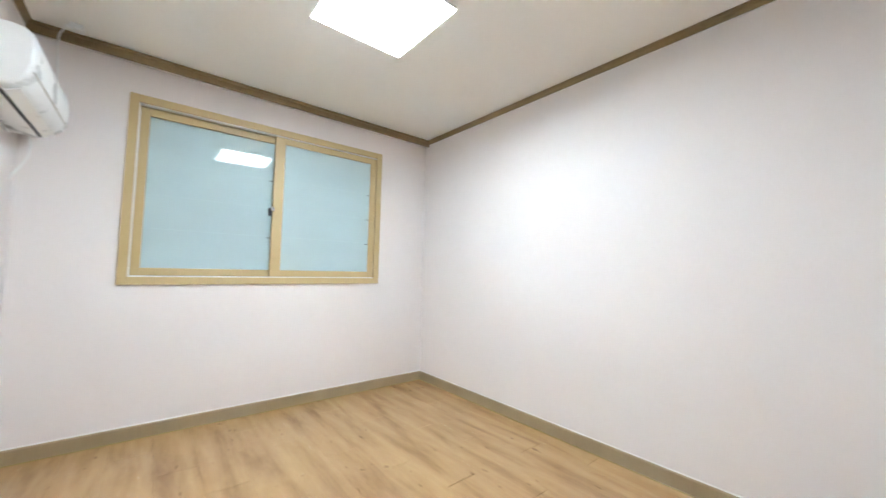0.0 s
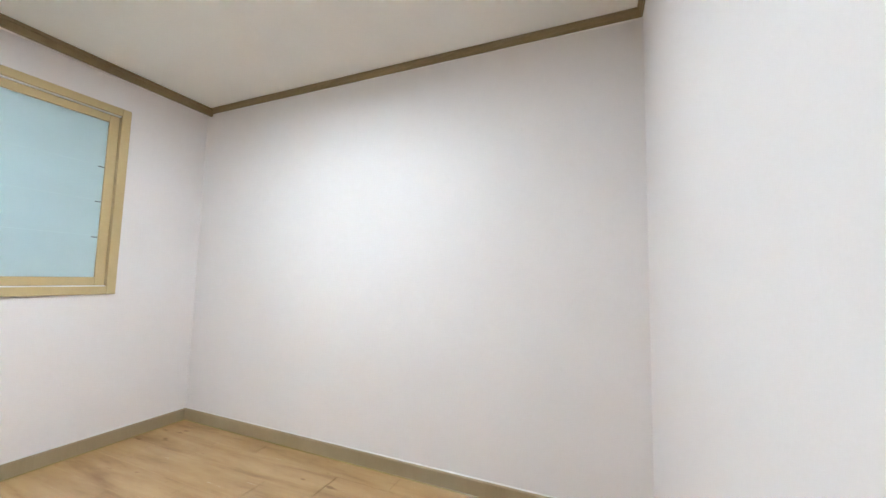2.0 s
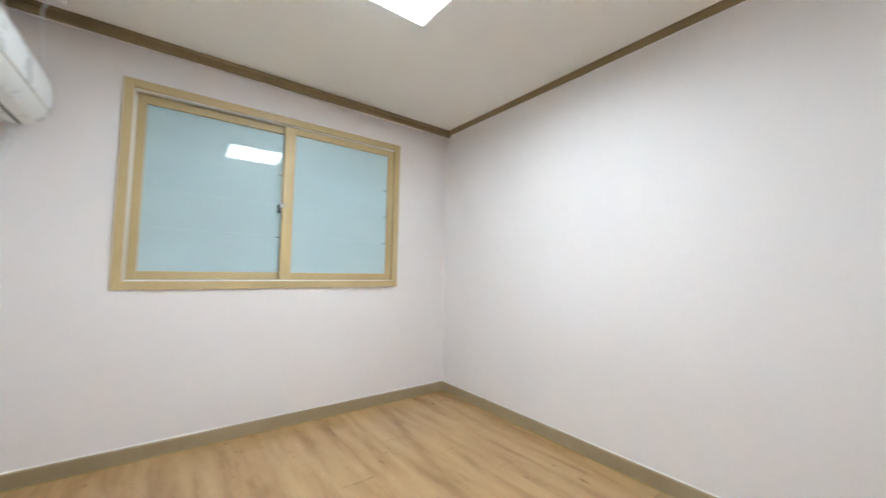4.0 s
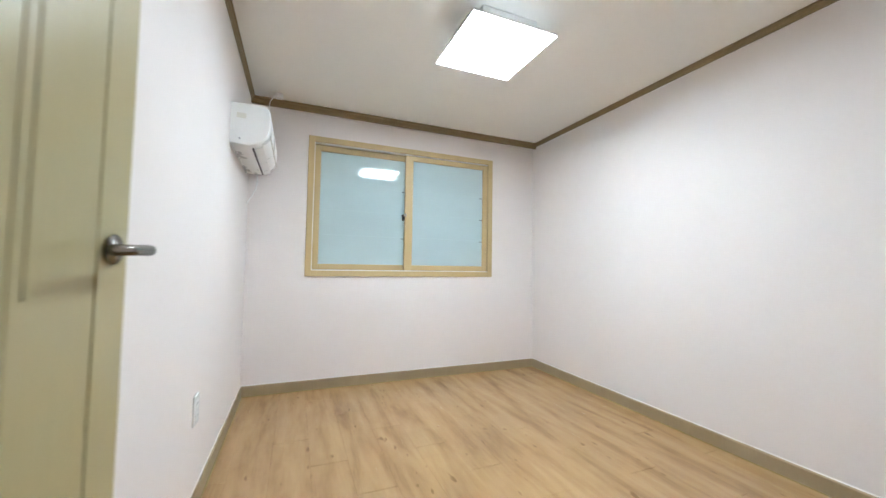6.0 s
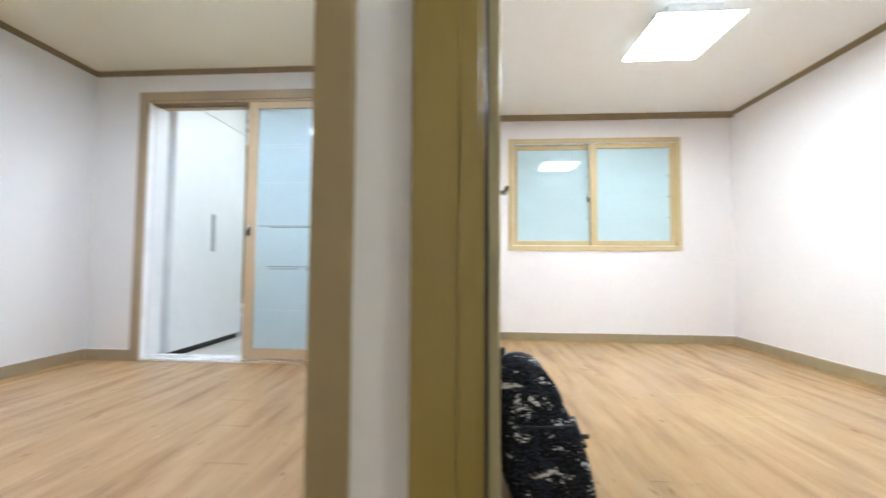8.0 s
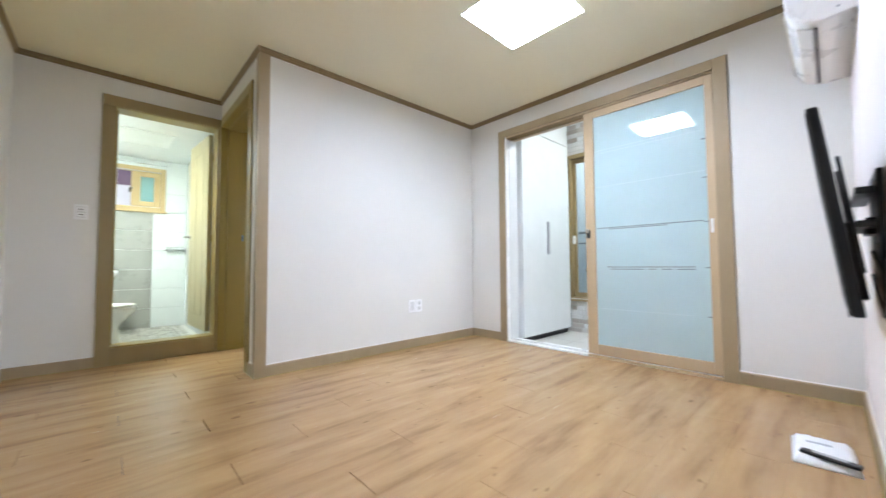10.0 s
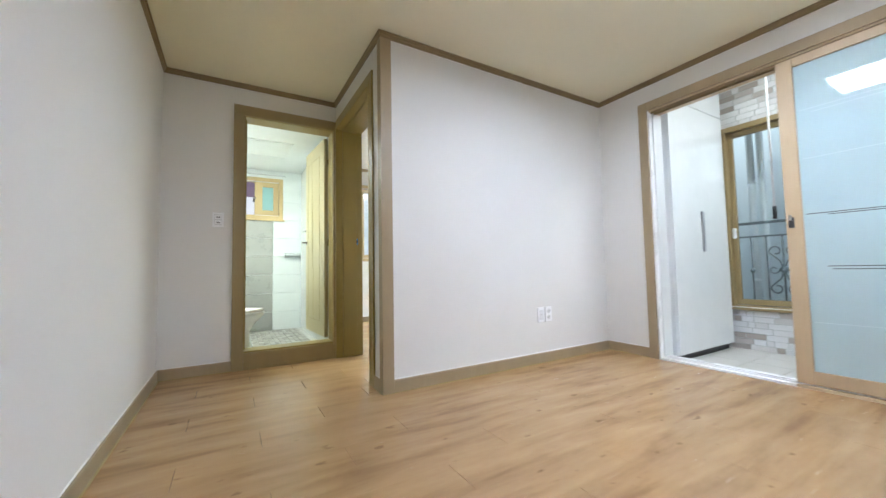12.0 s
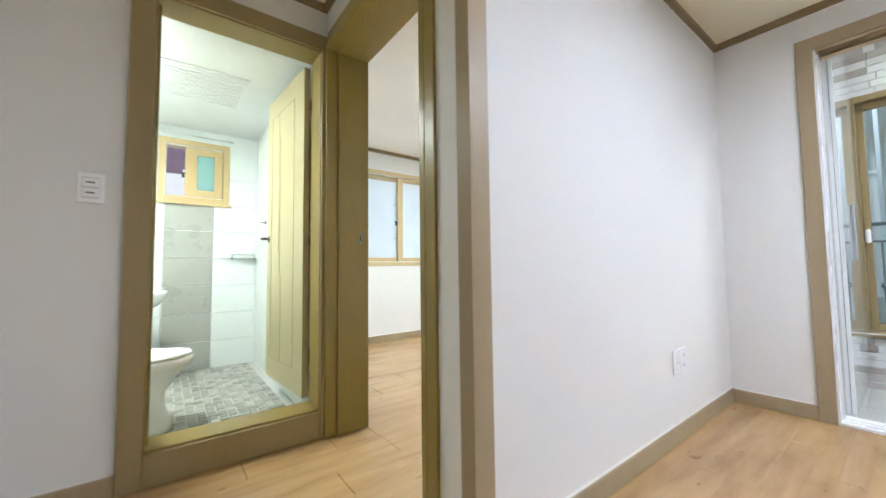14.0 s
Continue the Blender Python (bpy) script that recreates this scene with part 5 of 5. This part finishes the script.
# bathroom grey tile column and white wall tiles
host = bpy.data.objects["wall_bath_west"]
for r in range(6):
    p = new("tile", piece_mesh(tile_meshes, "tile", 0.362, 0.245, 0.007, M_TILE_G, 'y'))
    p.location, p.parent = (TX0, -1.184, 0.026 + r * 0.2495), host
for y0, wd, y_up, wd_up in ((-0.818, 0.345, W3[1] + 0.002, 0.225), (-1.545, 0.355, -1.545, 0.306)):
    for r in range(8):
        beside = r > 5    # the rows beside the window are cut to it
        p = new("tile", piece_mesh(tile_meshes, "tile", (wd_up if beside else wd) - 0.003, 0.247, 0.006, M_TILE_W, 'y'))
        p.location, p.parent = (TX0, y_up if beside else y0, 0.026 + r * 0.2495), host
# bathroom floor: small stone-look pieces in a weave
vs, fs = [], []
rnd = random.Random(8)
cell = 0.105
nx, ny = int((HX0 - 0.16 - TX0) / cell), int((TY1 - 0.02 - TY0) / cell)
for i in range(nx):
    for j in range(ny):
        ox, oy = TX0 + 0.008 + i * cell, TY0 + 0.014 + j * cell
        if (i + j) % 2:
            cuts = [(0, 0, 1, 0.46), (0, 0.5, 0.48, 1), (0.53, 0.5, 1, 1)]
        else:
            cuts = [(0, 0, 0.46, 1), (0.5, 0, 1, 0.48), (0.5, 0.53, 1, 1)]
        for a, c, e, d in cuts:
            n = len(vs)
            h = 0.031 + rnd.random() * 0.003
            w0, w1, l0, l1 = ox + a * cell + 0.002, ox + e * cell - 0.003, oy + c * cell + 0.002, oy + d * cell - 0.003
            k = 0.003
            vs += [(w0, l0, 0.024), (w1, l0, 0.024), (w1, l1, 0.024), (w0, l1, 0.024), (w0 + k, l0 + k, h), (w1 - k, l0 + k, h), (w1 - k, l1 - k, h), (w0 + k, l1 - k, h)]
            fs += [(n + 4, n + 5, n + 6, n + 7)] + [(n + q, n + (q + 1) % 4, n + 4 + (q + 1) % 4, n + 4 + q) for q in range(4)]
me = bpy.data.meshes.new("mosaic_tiles")
me.from_pydata(vs, [], fs)
me.materials.append(M_PEBBLE)
mos = new("mosaic_tiles", me)
mos.parent = bpy.data.objects["floor_bathroom"]
mos["kind"] = "stuff"
